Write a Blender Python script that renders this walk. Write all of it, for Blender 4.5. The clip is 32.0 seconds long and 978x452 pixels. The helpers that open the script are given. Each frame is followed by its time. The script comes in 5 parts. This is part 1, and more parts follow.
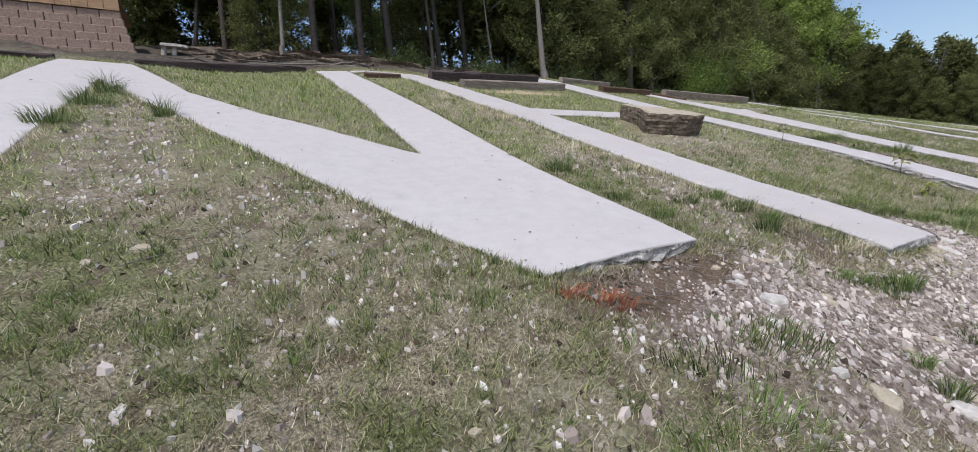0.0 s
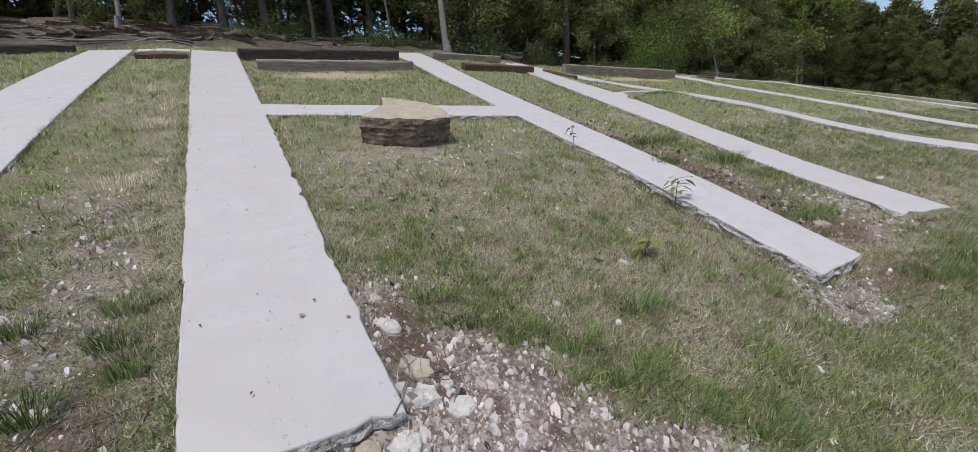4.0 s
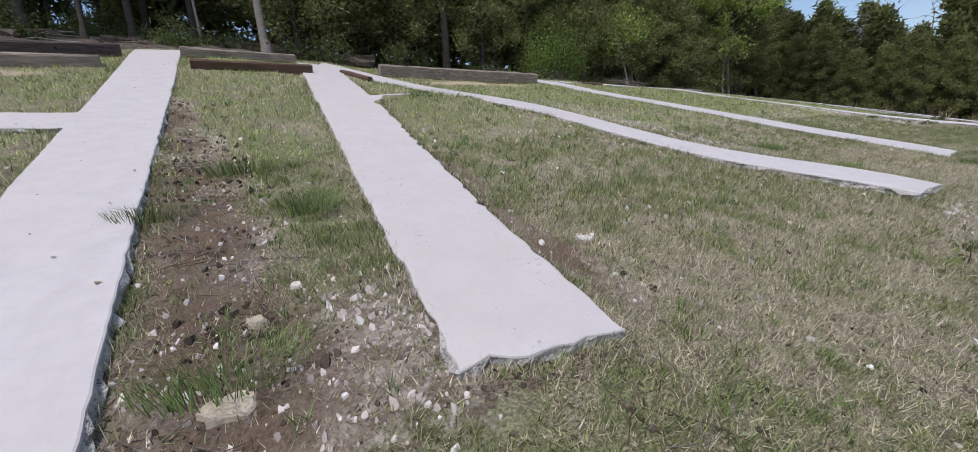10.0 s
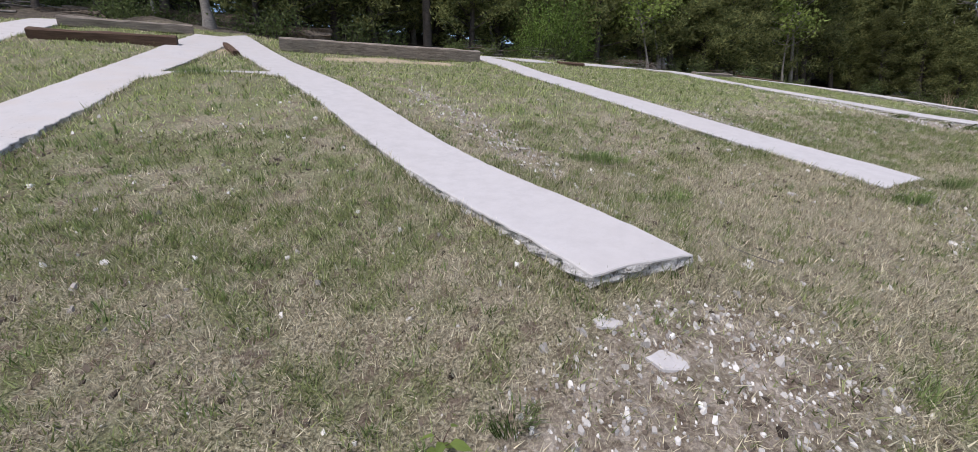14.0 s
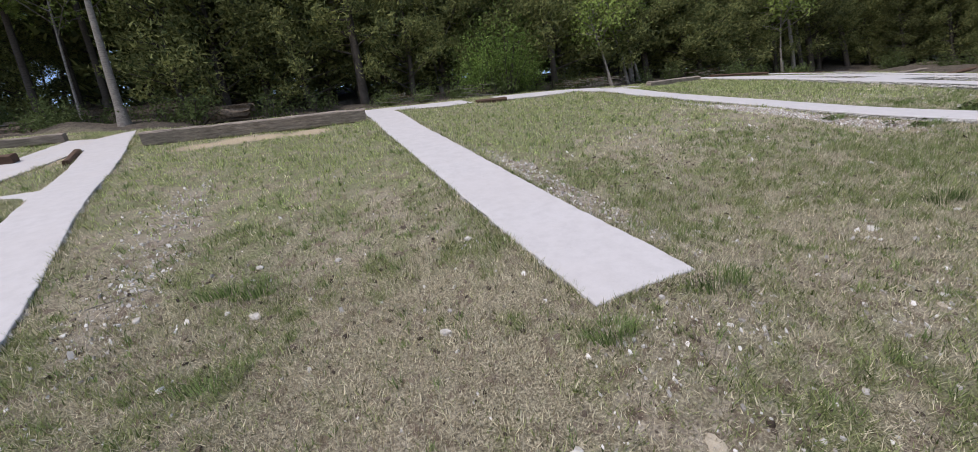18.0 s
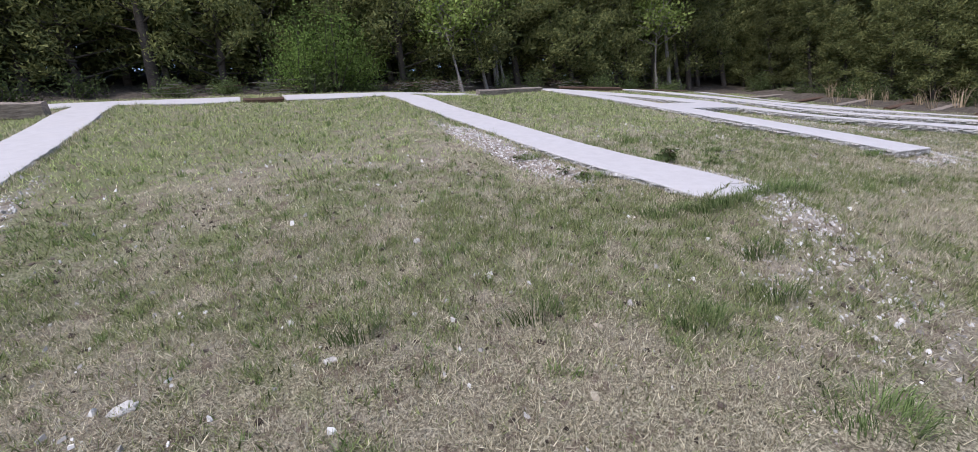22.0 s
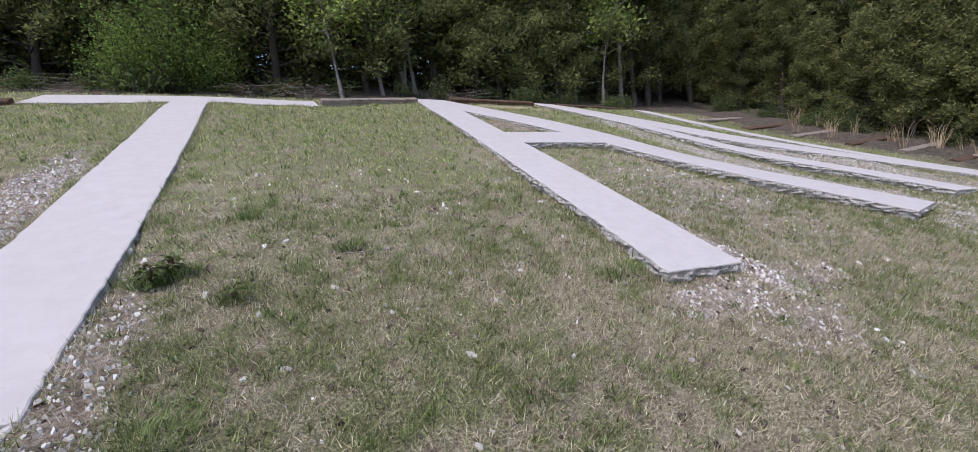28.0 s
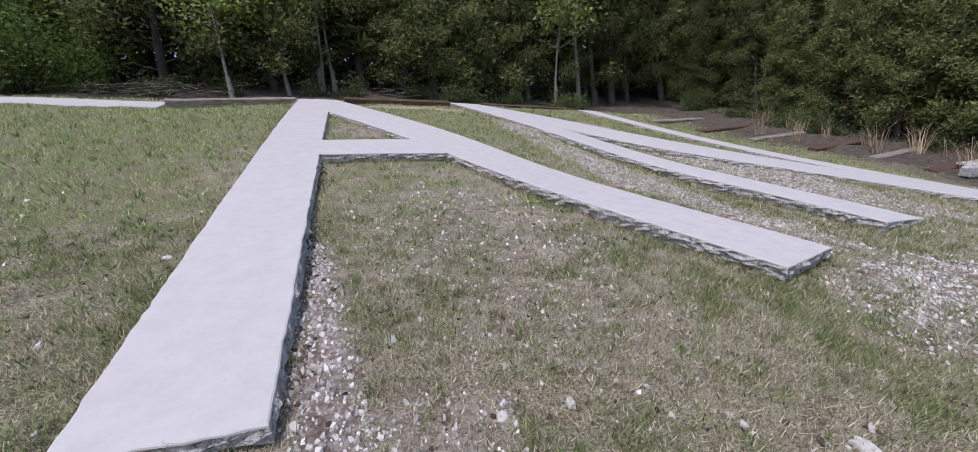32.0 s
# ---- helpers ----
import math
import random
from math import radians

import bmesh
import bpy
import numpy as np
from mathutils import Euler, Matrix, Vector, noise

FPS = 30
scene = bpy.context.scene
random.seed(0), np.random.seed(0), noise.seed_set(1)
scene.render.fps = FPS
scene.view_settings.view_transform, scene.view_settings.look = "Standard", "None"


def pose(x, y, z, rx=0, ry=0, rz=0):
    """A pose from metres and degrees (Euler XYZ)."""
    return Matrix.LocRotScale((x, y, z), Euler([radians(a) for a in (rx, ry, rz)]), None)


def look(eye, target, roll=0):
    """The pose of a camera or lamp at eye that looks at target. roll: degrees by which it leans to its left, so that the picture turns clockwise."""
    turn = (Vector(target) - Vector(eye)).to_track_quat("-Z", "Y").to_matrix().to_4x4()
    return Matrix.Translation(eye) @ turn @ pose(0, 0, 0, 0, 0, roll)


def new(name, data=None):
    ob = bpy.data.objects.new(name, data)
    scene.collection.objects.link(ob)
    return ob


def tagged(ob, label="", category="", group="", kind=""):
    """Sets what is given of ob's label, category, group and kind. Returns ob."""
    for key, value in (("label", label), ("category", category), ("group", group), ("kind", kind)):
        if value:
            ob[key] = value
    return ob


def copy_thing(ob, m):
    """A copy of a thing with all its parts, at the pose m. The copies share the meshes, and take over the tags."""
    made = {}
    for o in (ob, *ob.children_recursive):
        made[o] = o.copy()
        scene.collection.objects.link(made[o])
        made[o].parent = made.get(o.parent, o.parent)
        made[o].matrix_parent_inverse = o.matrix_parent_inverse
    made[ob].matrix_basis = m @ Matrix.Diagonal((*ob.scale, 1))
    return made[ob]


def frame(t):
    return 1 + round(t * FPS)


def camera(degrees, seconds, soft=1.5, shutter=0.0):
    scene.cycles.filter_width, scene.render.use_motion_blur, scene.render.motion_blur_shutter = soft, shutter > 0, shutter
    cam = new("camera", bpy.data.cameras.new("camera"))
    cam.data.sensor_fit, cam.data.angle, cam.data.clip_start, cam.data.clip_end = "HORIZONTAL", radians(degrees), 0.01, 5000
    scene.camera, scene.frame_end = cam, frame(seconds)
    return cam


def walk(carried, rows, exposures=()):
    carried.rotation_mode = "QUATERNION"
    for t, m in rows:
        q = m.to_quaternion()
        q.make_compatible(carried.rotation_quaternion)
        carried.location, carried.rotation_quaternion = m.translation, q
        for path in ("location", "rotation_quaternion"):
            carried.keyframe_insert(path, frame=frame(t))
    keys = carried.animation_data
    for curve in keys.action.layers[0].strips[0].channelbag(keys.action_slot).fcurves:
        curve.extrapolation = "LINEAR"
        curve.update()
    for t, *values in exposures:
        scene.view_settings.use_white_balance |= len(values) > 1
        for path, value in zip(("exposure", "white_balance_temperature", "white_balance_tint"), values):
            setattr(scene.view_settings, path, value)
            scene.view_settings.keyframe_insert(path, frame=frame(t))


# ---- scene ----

# camera and walk -----------------------------------------------------------
SLOPE = 18.7                      # degrees of the hillside
TILT = pose(0, 0, 0, SLOPE)       # the hillside's own axes: u along the letters, v uphill, h off the turf
cam = camera(96.38, 32.0, soft=0.4)
# seconds, u, v, h, yaw, pitch, roll in the hillside's axes
PATH = [
    (0, -11.373, -0.817, 0.763, -34.68, -21.17, 5.48),
    (0.5, -10.837, -0.928, 0.818, -35.25, -20.97, 1.17),
    (1, -10.283, -0.934, 0.917, -36.30, -21.08, 2.92),
    (1.5, -9.713, -1.053, 0.989, -37.29, -21.10, 2.47),
    (2, -9.165, -1.062, 1.101, -37.63, -21.51, 4.75),
    (2.5, -8.634, -1.186, 1.135, -37.09, -22.15, 5.67),
    (3, -8.100, -1.270, 1.249, -36.42, -24.06, 8.60),
    (3.5, -7.453, -1.348, 1.283, -36.16, -24.93, 6.98),
    (5.5, -6.512, -1.325, 1.321, -27.46, -25.72, 1.60),
    (6, -6.036, -1.365, 1.310, -27.60, -25.76, 1.27),
    (6.5, -5.635, -1.327, 1.303, -27.72, -25.69, 1.98),
    (7, -5.197, -1.234, 1.227, -28.86, -25.46, 4.98),
    (7.5, -4.785, -1.138, 1.159, -29.86, -25.61, 0.45),
    (8, -4.287, -1.104, 1.054, -34.57, -25.84, 2.54),
    (8.5, -3.777, -1.113, 1.025, -35.73, -25.88, 3.01),
    (9, -3.226, -1.195, 1.029, -36.72, -24.79, 6.89),
    (9.5, -2.715, -1.258, 1.035, -37.13, -23.78, 4.75),
    (10, -2.215, -1.276, 1.026, -37.24, -23.33, 5.06),
    (10.5, -1.729, -1.386, 1.028, -37.99, -26.69, 4.96),
    (11, -1.244, -1.437, 1.054, -33.89, -28.04, 5.09),
    (11.5, -0.790, -1.485, 1.112, -29.42, -27.15, 3.11),
    (12, -0.323, -1.462, 1.117, -29.62, -21.98, 2.40),
    (12.5, 0.065, -1.585, 1.105, -32.19, -22.12, 2.78),
    (13, 0.550, -1.687, 1.126, -33.51, -25.54, 2.14),
    (13.5, 1.077, -1.774, 1.147, -32.93, -24.86, 6.41),
    (14, 1.575, -1.856, 1.182, -27.92, -26.68, 5.27),
    (14.5, 2.122, -1.866, 1.180, -24.88, -27.43, 5.38),
    (15, 2.607, -1.887, 1.189, -22.76, -28.57, 1.61),
    (15.5, 3.148, -1.877, 1.152, -25.68, -27.51, 3.06),
    (17.5, 4.551, -1.875, 1.532, -20.65, -23.87, -1.81),
    (18, 5.097, -1.912, 1.496, -20.81, -23.68, -4.90),
    (18.5, 5.651, -1.870, 1.467, -21.02, -24.91, -3.58),
    (19, 6.190, -1.974, 1.503, -21.65, -24.91, -3.20),
    (19.5, 6.745, -2.036, 1.498, -22.31, -24.51, -3.71),
    (20, 7.278, -2.090, 1.484, -22.41, -24.13, -6.36),
    (20.5, 7.822, -2.032, 1.460, -22.85, -24.14, -2.12),
    (21, 8.353, -2.125, 1.473, -24.97, -24.17, 0.26),
    (21.5, 8.871, -2.176, 1.472, -27.89, -24.12, -0.34),
    (22, 9.426, -2.161, 1.437, -28.37, -24.79, 0.17),
    (22.5, 10.055, -2.152, 1.458, -28.89, -26.50, -1.01),
    (23, 10.676, -2.052, 1.573, -27.12, -25.91, -0.03),
    (23.5, 11.175, -1.960, 1.659, -22.94, -23.91, -1.02),
    (24, 11.543, -1.915, 1.641, -23.02, -18.64, 0.01),
    (24.5, 11.833, -1.890, 1.641, -23.14, -18.73, 0.46),
    (26.5, 12.811, -1.812, 1.646, -25.28, -22.52, 2.07),
    (27, 13.317, -1.759, 1.595, -26.17, -23.34, 7.63),
    (27.5, 13.883, -1.668, 1.518, -26.38, -23.35, 3.73),
    (28, 14.416, -1.637, 1.509, -26.87, -24.93, 2.83),
    (28.5, 14.903, -1.639, 1.477, -27.05, -26.25, 1.24),
    (29, 15.403, -1.520, 1.487, -27.01, -26.79, 3.31),
    (29.5, 15.864, -1.496, 1.479, -25.02, -27.58, 3.09),
    (30, 16.356, -1.422, 1.437, -23.90, -30.36, 4.33),
    (30.5, 16.743, -1.429, 1.469, -23.05, -30.50, 6.35),
    (31, 17.073, -1.386, 1.456, -23.26, -27.51, 6.49),
    (31.5, 17.351, -1.297, 1.397, -24.33, -25.60, 6.60),
    (32, 17.760, -1.262, 1.339, -25.20, -25.04, 2.27),
]
walk(cam, [(t, TILT @ pose(u, v, h, 90 + p, 0, y) @ pose(0, 0, 0, 0, 0, r)) for t, u, v, h, y, p, r in PATH],
     [(0, 0.0, 6450, 11), (1.0, -0.06, 6450, 11), (3.0, -0.14, 6450, 10), (6.0, -0.1, 6400, 10), (8.0, -0.03, 6350, 13), (10.5, -0.05, 6350, 13), (13.0, 0.06, 6450, 12), (15.0, 0.08, 6400, 15),
      (18.0, 0.02, 6450, 13), (21.0, 0.08, 6200, 16), (23.2, 0.28, 6050, 15), (24.2, 0.05, 6200, 14), (27.0, 0.1, 6250, 17), (30.0, 0.02, 6150, 17), (32.0, 0.02, 6150, 16)])

# world and sun --------------------------------------------------------------
SUN_EL, SUN_AZ = 62.0, -128.0      # azimuth from +y, to the left negative
world = bpy.data.worlds.new("sky")
scene.world = world
world.use_nodes = True
wn = world.node_tree
sky = wn.nodes.new("ShaderNodeTexSky")
sky.sky_type, sky.sun_disc = "NISHITA", False
sky.sun_elevation, sky.sun_rotation = radians(SUN_EL), radians(SUN_AZ)
sky.dust_density, sky.air_density = 2.0, 1.0
wn.links.new(sky.outputs[0], wn.nodes["Background"].inputs[0])
wn.nodes["Background"].inputs[1].default_value = 0.17
sun = new("sun", bpy.data.lights.new("sun", "SUN"))
sun.data.energy, sun.data.angle, sun.data.color = 2.5, radians(2.0), (1.0, 0.96, 0.9)
_a, _e = radians(SUN_AZ), radians(SUN_EL)
sun.matrix_world = look((math.sin(_a) * math.cos(_e) * 50, math.cos(_a) * math.cos(_e) * 50, math.sin(_e) * 50), (0, 0, 0))


# materials ------------------------------------------------------------------
def mat(name, rough=0.9):
    m = bpy.data.materials.new(name)
    m.use_nodes = True
    nt = m.node_tree
    b = nt.nodes["Principled BSDF"]
    b.inputs["Roughness"].default_value = rough
    b.inputs["Specular IOR Level"].default_value = 0.25
    return m, nt, b


def nd(nt, kind, **kw):
    n = nt.nodes.new("ShaderNode" + kind)
    for k, v in kw.items():
        n.inputs[k.replace("_", " ")].default_value = v
    return n


def ramp(nt, src, stops):
    n = nt.nodes.new("ShaderNodeValToRGB")
    e = n.color_ramp.elements
    while len(e) < len(stops):
        e.new(0.5)
    for k, (p, c) in enumerate(stops):
        e[k].position, e[k].color = p, (*c, 1)
    nt.links.new(src, n.inputs[0])
    return n.outputs[0]


def mix(nt, fac, a, b, mode="MIX"):
    n = nt.nodes.new("ShaderNodeMix")
    n.data_type, n.blend_type = "RGBA", mode
    for k, v in ((0, fac), (6, a), (7, b)):
        if isinstance(v, (int, float)):
            n.inputs[k].default_value = v
        elif isinstance(v, tuple):
            n.inputs[k].default_value = (*v, 1)
        else:
            nt.links.new(v, n.inputs[k])
    return n.outputs[2]


def noise_at(nt, scale, detail=4, rough=0.6, stretch=None):
    tc = nt.nodes.new("ShaderNodeNewGeometry")
    src = tc.outputs["Position"]
    if stretch:
        mp = nt.nodes.new("ShaderNodeMapping")
        mp.inputs["Scale"].default_value = stretch
        nt.links.new(src, mp.inputs[0])
        src = mp.outputs[0]
    n = nd(nt, "TexNoise", Scale=scale, Detail=detail, Roughness=rough)
    nt.links.new(src, n.inputs["Vector"])
    return n.outputs["Fac"]


def bump(nt, b, src, strength, dist):
    n = nd(nt, "Bump", Strength=strength, Distance=dist)
    nt.links.new(src, n.inputs["Height"])
    nt.links.new(n.outputs[0], b.inputs["Normal"])


def attr(nt, name):
    n = nt.nodes.new("ShaderNodeAttribute")
    n.attribute_name = name
    return n.outputs["Fac"]


def ground_material():
    m, nt, b = mat("turf_and_chips", 0.95)
    fine, mid, big = noise_at(nt, 75, 5, 0.8), noise_at(nt, 8, 5, 0.7), noise_at(nt, 1.3, 4)
    geo = nt.nodes.new("ShaderNodeNewGeometry")
    vor = nd(nt, "TexVoronoi", Scale=55.0)
    nt.links.new(geo.outputs["Position"], vor.inputs["Vector"])
    chips = ramp(nt, vor.outputs["Color"], [(0.0, (0.19, 0.145, 0.12)), (0.45, (0.38, 0.315, 0.275)), (1.0, (0.68, 0.605, 0.56))])
    soil = ramp(nt, fine, [(0.3, (0.075, 0.052, 0.04)), (0.7, (0.25, 0.19, 0.15))])
    bare = mix(nt, ramp(nt, mid, [(0.40, (0.0,) * 3), (0.58, (0.9,) * 3)]), soil, chips)
    thatch = ramp(nt, fine, [(0.36, (0.05, 0.042, 0.028)), (0.5, (0.255, 0.225, 0.152)), (0.65, (0.68, 0.61, 0.455))])
    green = ramp(nt, fine, [(0.34, (0.04, 0.046, 0.02)), (0.5, (0.15, 0.165, 0.07)), (0.68, (0.42, 0.44, 0.22))])
    gfac = ramp(nt, attr(nt, "green"), [(0.2, (0, 0, 0)), (0.8, (0.9,) * 3)])
    turf = mix(nt, gfac, thatch, green)
    turf = mix(nt, ramp(nt, mid, [(0.37, (0.85,) * 3), (0.46, (0,) * 3)]), turf, soil)
    turf = mix(nt, ramp(nt, big, [(0.45, (0.0,) * 3), (0.75, (0.35,) * 3)]), turf, bare)
    col = mix(nt, attr(nt, "bare"), turf, bare)
    col = mix(nt, attr(nt, "dirt"), col, ramp(nt, fine, [(0.3, (0.06, 0.04, 0.028)), (0.7, (0.25, 0.18, 0.13))]))
    col = mix(nt, attr(nt, "sand"), col, ramp(nt, fine, [(0.3, (0.34, 0.265, 0.175)), (0.7, (0.52, 0.43, 0.31))]))
    litter = ramp(nt, mid, [(0.3, (0.035, 0.029, 0.024)), (0.7, (0.15, 0.125, 0.10))])
    col = mix(nt, attr(nt, "litter"), col, litter)
    nt.links.new(col, b.inputs["Base Color"])
    bump(nt, b, fine, 0.8, 0.02)
    return m


def paint_material(name="white_painted_concrete", worn=0.0):
    m, nt, b = mat(name, 0.75)
    fine, mid, big = noise_at(nt, 70, 4), noise_at(nt, 7, 6, 0.7), noise_at(nt, 0.9, 3)
    col = ramp(nt, mid, [(0.25, (0.44, 0.417, 0.417)), (0.6, (0.515, 0.49, 0.49))])
    col = mix(nt, ramp(nt, big, [(0.4, (0,) * 3), (0.75, (0.5,) * 3)]), col, (0.49, 0.455, 0.445))
    spots = ramp(nt, noise_at(nt, 16, 2), [(0.70, (0,) * 3), (0.76, (1,) * 3)])
    col = mix(nt, spots, col, (0.45, 0.42, 0.40))
    if worn:
        pits = noise_at(nt, 22, 5, 0.75, (2.2, 1, 1))
        zone = ramp(nt, noise_at(nt, 1.6, 3, 0.6, (2.0, 0.6, 0.6)), [(0.45, (0,) * 3), (0.62, (1,) * 3)])
        pit = mix(nt, 1.0, ramp(nt, pits, [(0.60, (0,) * 3), (0.66, (1,) * 3)]), zone, "MULTIPLY")
        col = mix(nt, pit, col, (0.16, 0.14, 0.13))
        col = mix(nt, ramp(nt, noise_at(nt, 3.5, 5), [(0.45, (0,) * 3), (0.75, (worn,) * 3)]), col, (0.46, 0.40, 0.36))
    nt.links.new(col, b.inputs["Base Color"])
    bump(nt, b, fine, 0.15, 0.006)
    return m


def concrete_material():
    m, nt, b = mat("rough_concrete_edge", 0.95)
    mid, fine = noise_at(nt, 26, 6, 0.8), noise_at(nt, 60, 4)
    col = ramp(nt, mid, [(0.37, (0.07, 0.062, 0.056)), (0.44, (0.38, 0.36, 0.345)), (0.56, (0.54, 0.52, 0.51)), (0.7, (0.66, 0.64, 0.63))])
    nt.links.new(col, b.inputs["Base Color"])
    bump(nt, b, fine, 0.9, 0.03)
    return m


def wood_material(name, dark, light):
    m, nt, b = mat(name, 0.85)
    oi = nt.nodes.new("ShaderNodeObjectInfo")
    g = noise_at(nt, 5, 6, 0.7, (0.6, 6, 6))
    col = ramp(nt, g, [(0.3, dark), (0.7, light)])
    col = mix(nt, ramp(nt, oi.outputs["Random"], [(0, (0,) * 3), (1, (0.35,) * 3)]), col, tuple(0.5 * c for c in light))
    nt.links.new(col, b.inputs["Base Color"])
    bump(nt, b, g, 0.7, 0.02)
    return m


def stone_material(name, dark, light, scale=9):
    m, nt, b = mat(name, 0.95)
    mid, fine = noise_at(nt, scale, 6, 0.7), noise_at(nt, 50, 4)
    nt.links.new(ramp(nt, mid, [(0.3, dark), (0.68, light)]), b.inputs["Base Color"])
    bump(nt, b, fine, 0.6, 0.02)
    return m


def leaf_material(name, a, c, trans=0.25):
    """Colours vary from leaf to leaf and from plant to plant."""
    m, nt, b = mat(name, 0.8)
    b.inputs["Specular IOR Level"].default_value = 0.12
    geo, oi = nt.nodes.new("ShaderNodeNewGeometry"), nt.nodes.new("ShaderNodeObjectInfo")
    col = ramp(nt, geo.outputs["Random Per Island"], [(0.0, a), (1.0, c)])
    hs = nt.nodes.new("ShaderNodeHueSaturation")
    mr = nd(nt, "MapRange", To_Min=0.7, To_Max=1.4)
    nt.links.new(oi.outputs["Random"], mr.inputs[0])
    nt.links.new(mr.outputs[0], hs.inputs["Value"])
    nt.links.new(col, hs.inputs["Color"])
    nt.links.new(hs.outputs[0], b.inputs["Base Color"])
    if trans:
        tr, ad = nt.nodes.new("ShaderNodeBsdfTranslucent"), nt.nodes.new("ShaderNodeMixShader")
        nt.links.new(hs.outputs[0], tr.inputs[0])
        ad.inputs[0].default_value = trans
        nt.links.new(b.outputs[0], ad.inputs[1])
        nt.links.new(tr.outputs[0], ad.inputs[2])
        nt.links.new(ad.outputs[0], nt.nodes["Material Output"].inputs[0])
    return m


GROUND = ground_material()
PAINT, CONC = paint_material(), concrete_material()
WORN = paint_material("worn_painted_concrete", 0.55)
TIMBER = wood_material("weathered_timber", (0.10, 0.08, 0.068), (0.40, 0.34, 0.29))
DARKTIMBER = wood_material("creosoted_timber", (0.028, 0.021, 0.022), (0.12, 0.092, 0.092))
BROWNTIMBER = wood_material("brown_timber", (0.05, 0.03, 0.022), (0.16, 0.10, 0.07))
CEDARPLANK = wood_material("cedar_plank", (0.26, 0.15, 0.08), (0.56, 0.38, 0.24))
BARK = wood_material("grey_bark", (0.09, 0.08, 0.07), (0.34, 0.31, 0.285))
# dark bark, its colour deepened for the canopy's shade on trunks and stems
SHADEDBARK = wood_material("shaded_dark_bark", (0.028, 0.024, 0.021), (0.115, 0.098, 0.086))
ROCK = stone_material("brown_limestone", (0.04, 0.03, 0.024), (0.25, 0.20, 0.155), 14)
ROCKTOP = stone_material("pale_limestone", (0.34, 0.29, 0.22), (0.50, 0.44, 0.35))
CHIP = stone_material("white_limestone", (0.36, 0.33, 0.30), (0.66, 0.63, 0.60), 14)
BLOCK = stone_material("split_face_block", (0.21, 0.145, 0.115), (0.38, 0.28, 0.23), 20)
CEDARLEAF = leaf_material("cedar_foliage", (0.06, 0.08, 0.034), (0.25, 0.26, 0.10), 0.4)
OAKLEAF = leaf_material("spring_leaves", (0.10, 0.15, 0.035), (0.33, 0.40, 0.12), 0.4)
SHRUBLEAF = leaf_material("shrub_leaves", (0.06, 0.085, 0.03), (0.16, 0.20, 0.08), 0.35)
GRASSGREEN = leaf_material("green_grass", (0.075, 0.10, 0.032), (0.52, 0.57, 0.26), 0.4)
GRASSDRY = leaf_material("dry_grass", (0.22, 0.185, 0.115), (0.95, 0.87, 0.66), 0.35)
GRASSDARK = leaf_material("dark_green_grass", (0.05, 0.08, 0.025), (0.28, 0.36, 0.14), 0.35)
REED = leaf_material("dry_reeds", (0.22, 0.155, 0.095), (0.58, 0.46, 0.32), 0.3)
YOUNGLEAF = leaf_material("young_leaves", (0.17, 0.21, 0.05), (0.45, 0.44, 0.16), 0.45)
# dark colour for the shade inside the timber's holes
HOLEDARK = stone_material("hole_dark", (0.01, 0.008, 0.008), (0.04, 0.028, 0.022))
BUSHLEAF = leaf_material("bush_leaves", (0.07, 0.12, 0.025), (0.26, 0.36, 0.10), 0.4)
RUST = leaf_material("rust_leaves", (0.24, 0.085, 0.05), (0.52, 0.22, 0.13), 0.3)


# the hillside ---------------------------------------------------------------
_vs = np.arange(-420, 420, 0.5)
_ang = np.radians(np.interp(_vs, [-420, -60, -22, 19.5, 22.5, 32, 420], [0, 1, SLOPE, SLOPE, 5, 2, 0]))
_py = np.concatenate([[0], np.cumsum(np.cos(_ang[:-1]) * 0.5)])
_pz = np.concatenate([[0], np.cumsum(np.sin(_ang[:-1]) * 0.5)])
_py, _pz = _py - np.interp(0, _vs, _py), _pz - np.interp(0, _vs, _pz)


# swells and dips of the turf off the smooth spur: u, v, height, reach along u, reach along v
SWELLS = [(2.3, 3.7, 0.12, 1.0, 2.2), (-1.0, 10.8, 0.20, 2.6, 3.2), (3.1, -0.7, 0.195, 1.1, 1.6), (13.05, -0.1, 0.13, 0.9, 1.6), (-9.2, 0.4, 0.12, 1.3, 1.3), (-2.95, -0.5, -0.05, 0.9, 1.4), (-1.1, -0.6, 0.08, 0.7, 1.2),
          (6.75, -0.2, 0.055, 0.8, 1.2), (0.9, 4.4, 0.09, 0.9, 2.0), (-7.0, -0.1, 0.08, 0.8, 1.2), (15.4, 10.6, -0.08, 1.6, 1.6), (6.9, 8.5, 0.07, 1.0, 1.3), (13.2, 8.3, 0.07, 0.9, 1.3), (-9.5, 3.2, -0.06, 0.9, 1.5), (21.5, 3.4, -0.11, 2.2, 2.2), (23.8, 4.8, -0.06, 1.6, 2.4)]


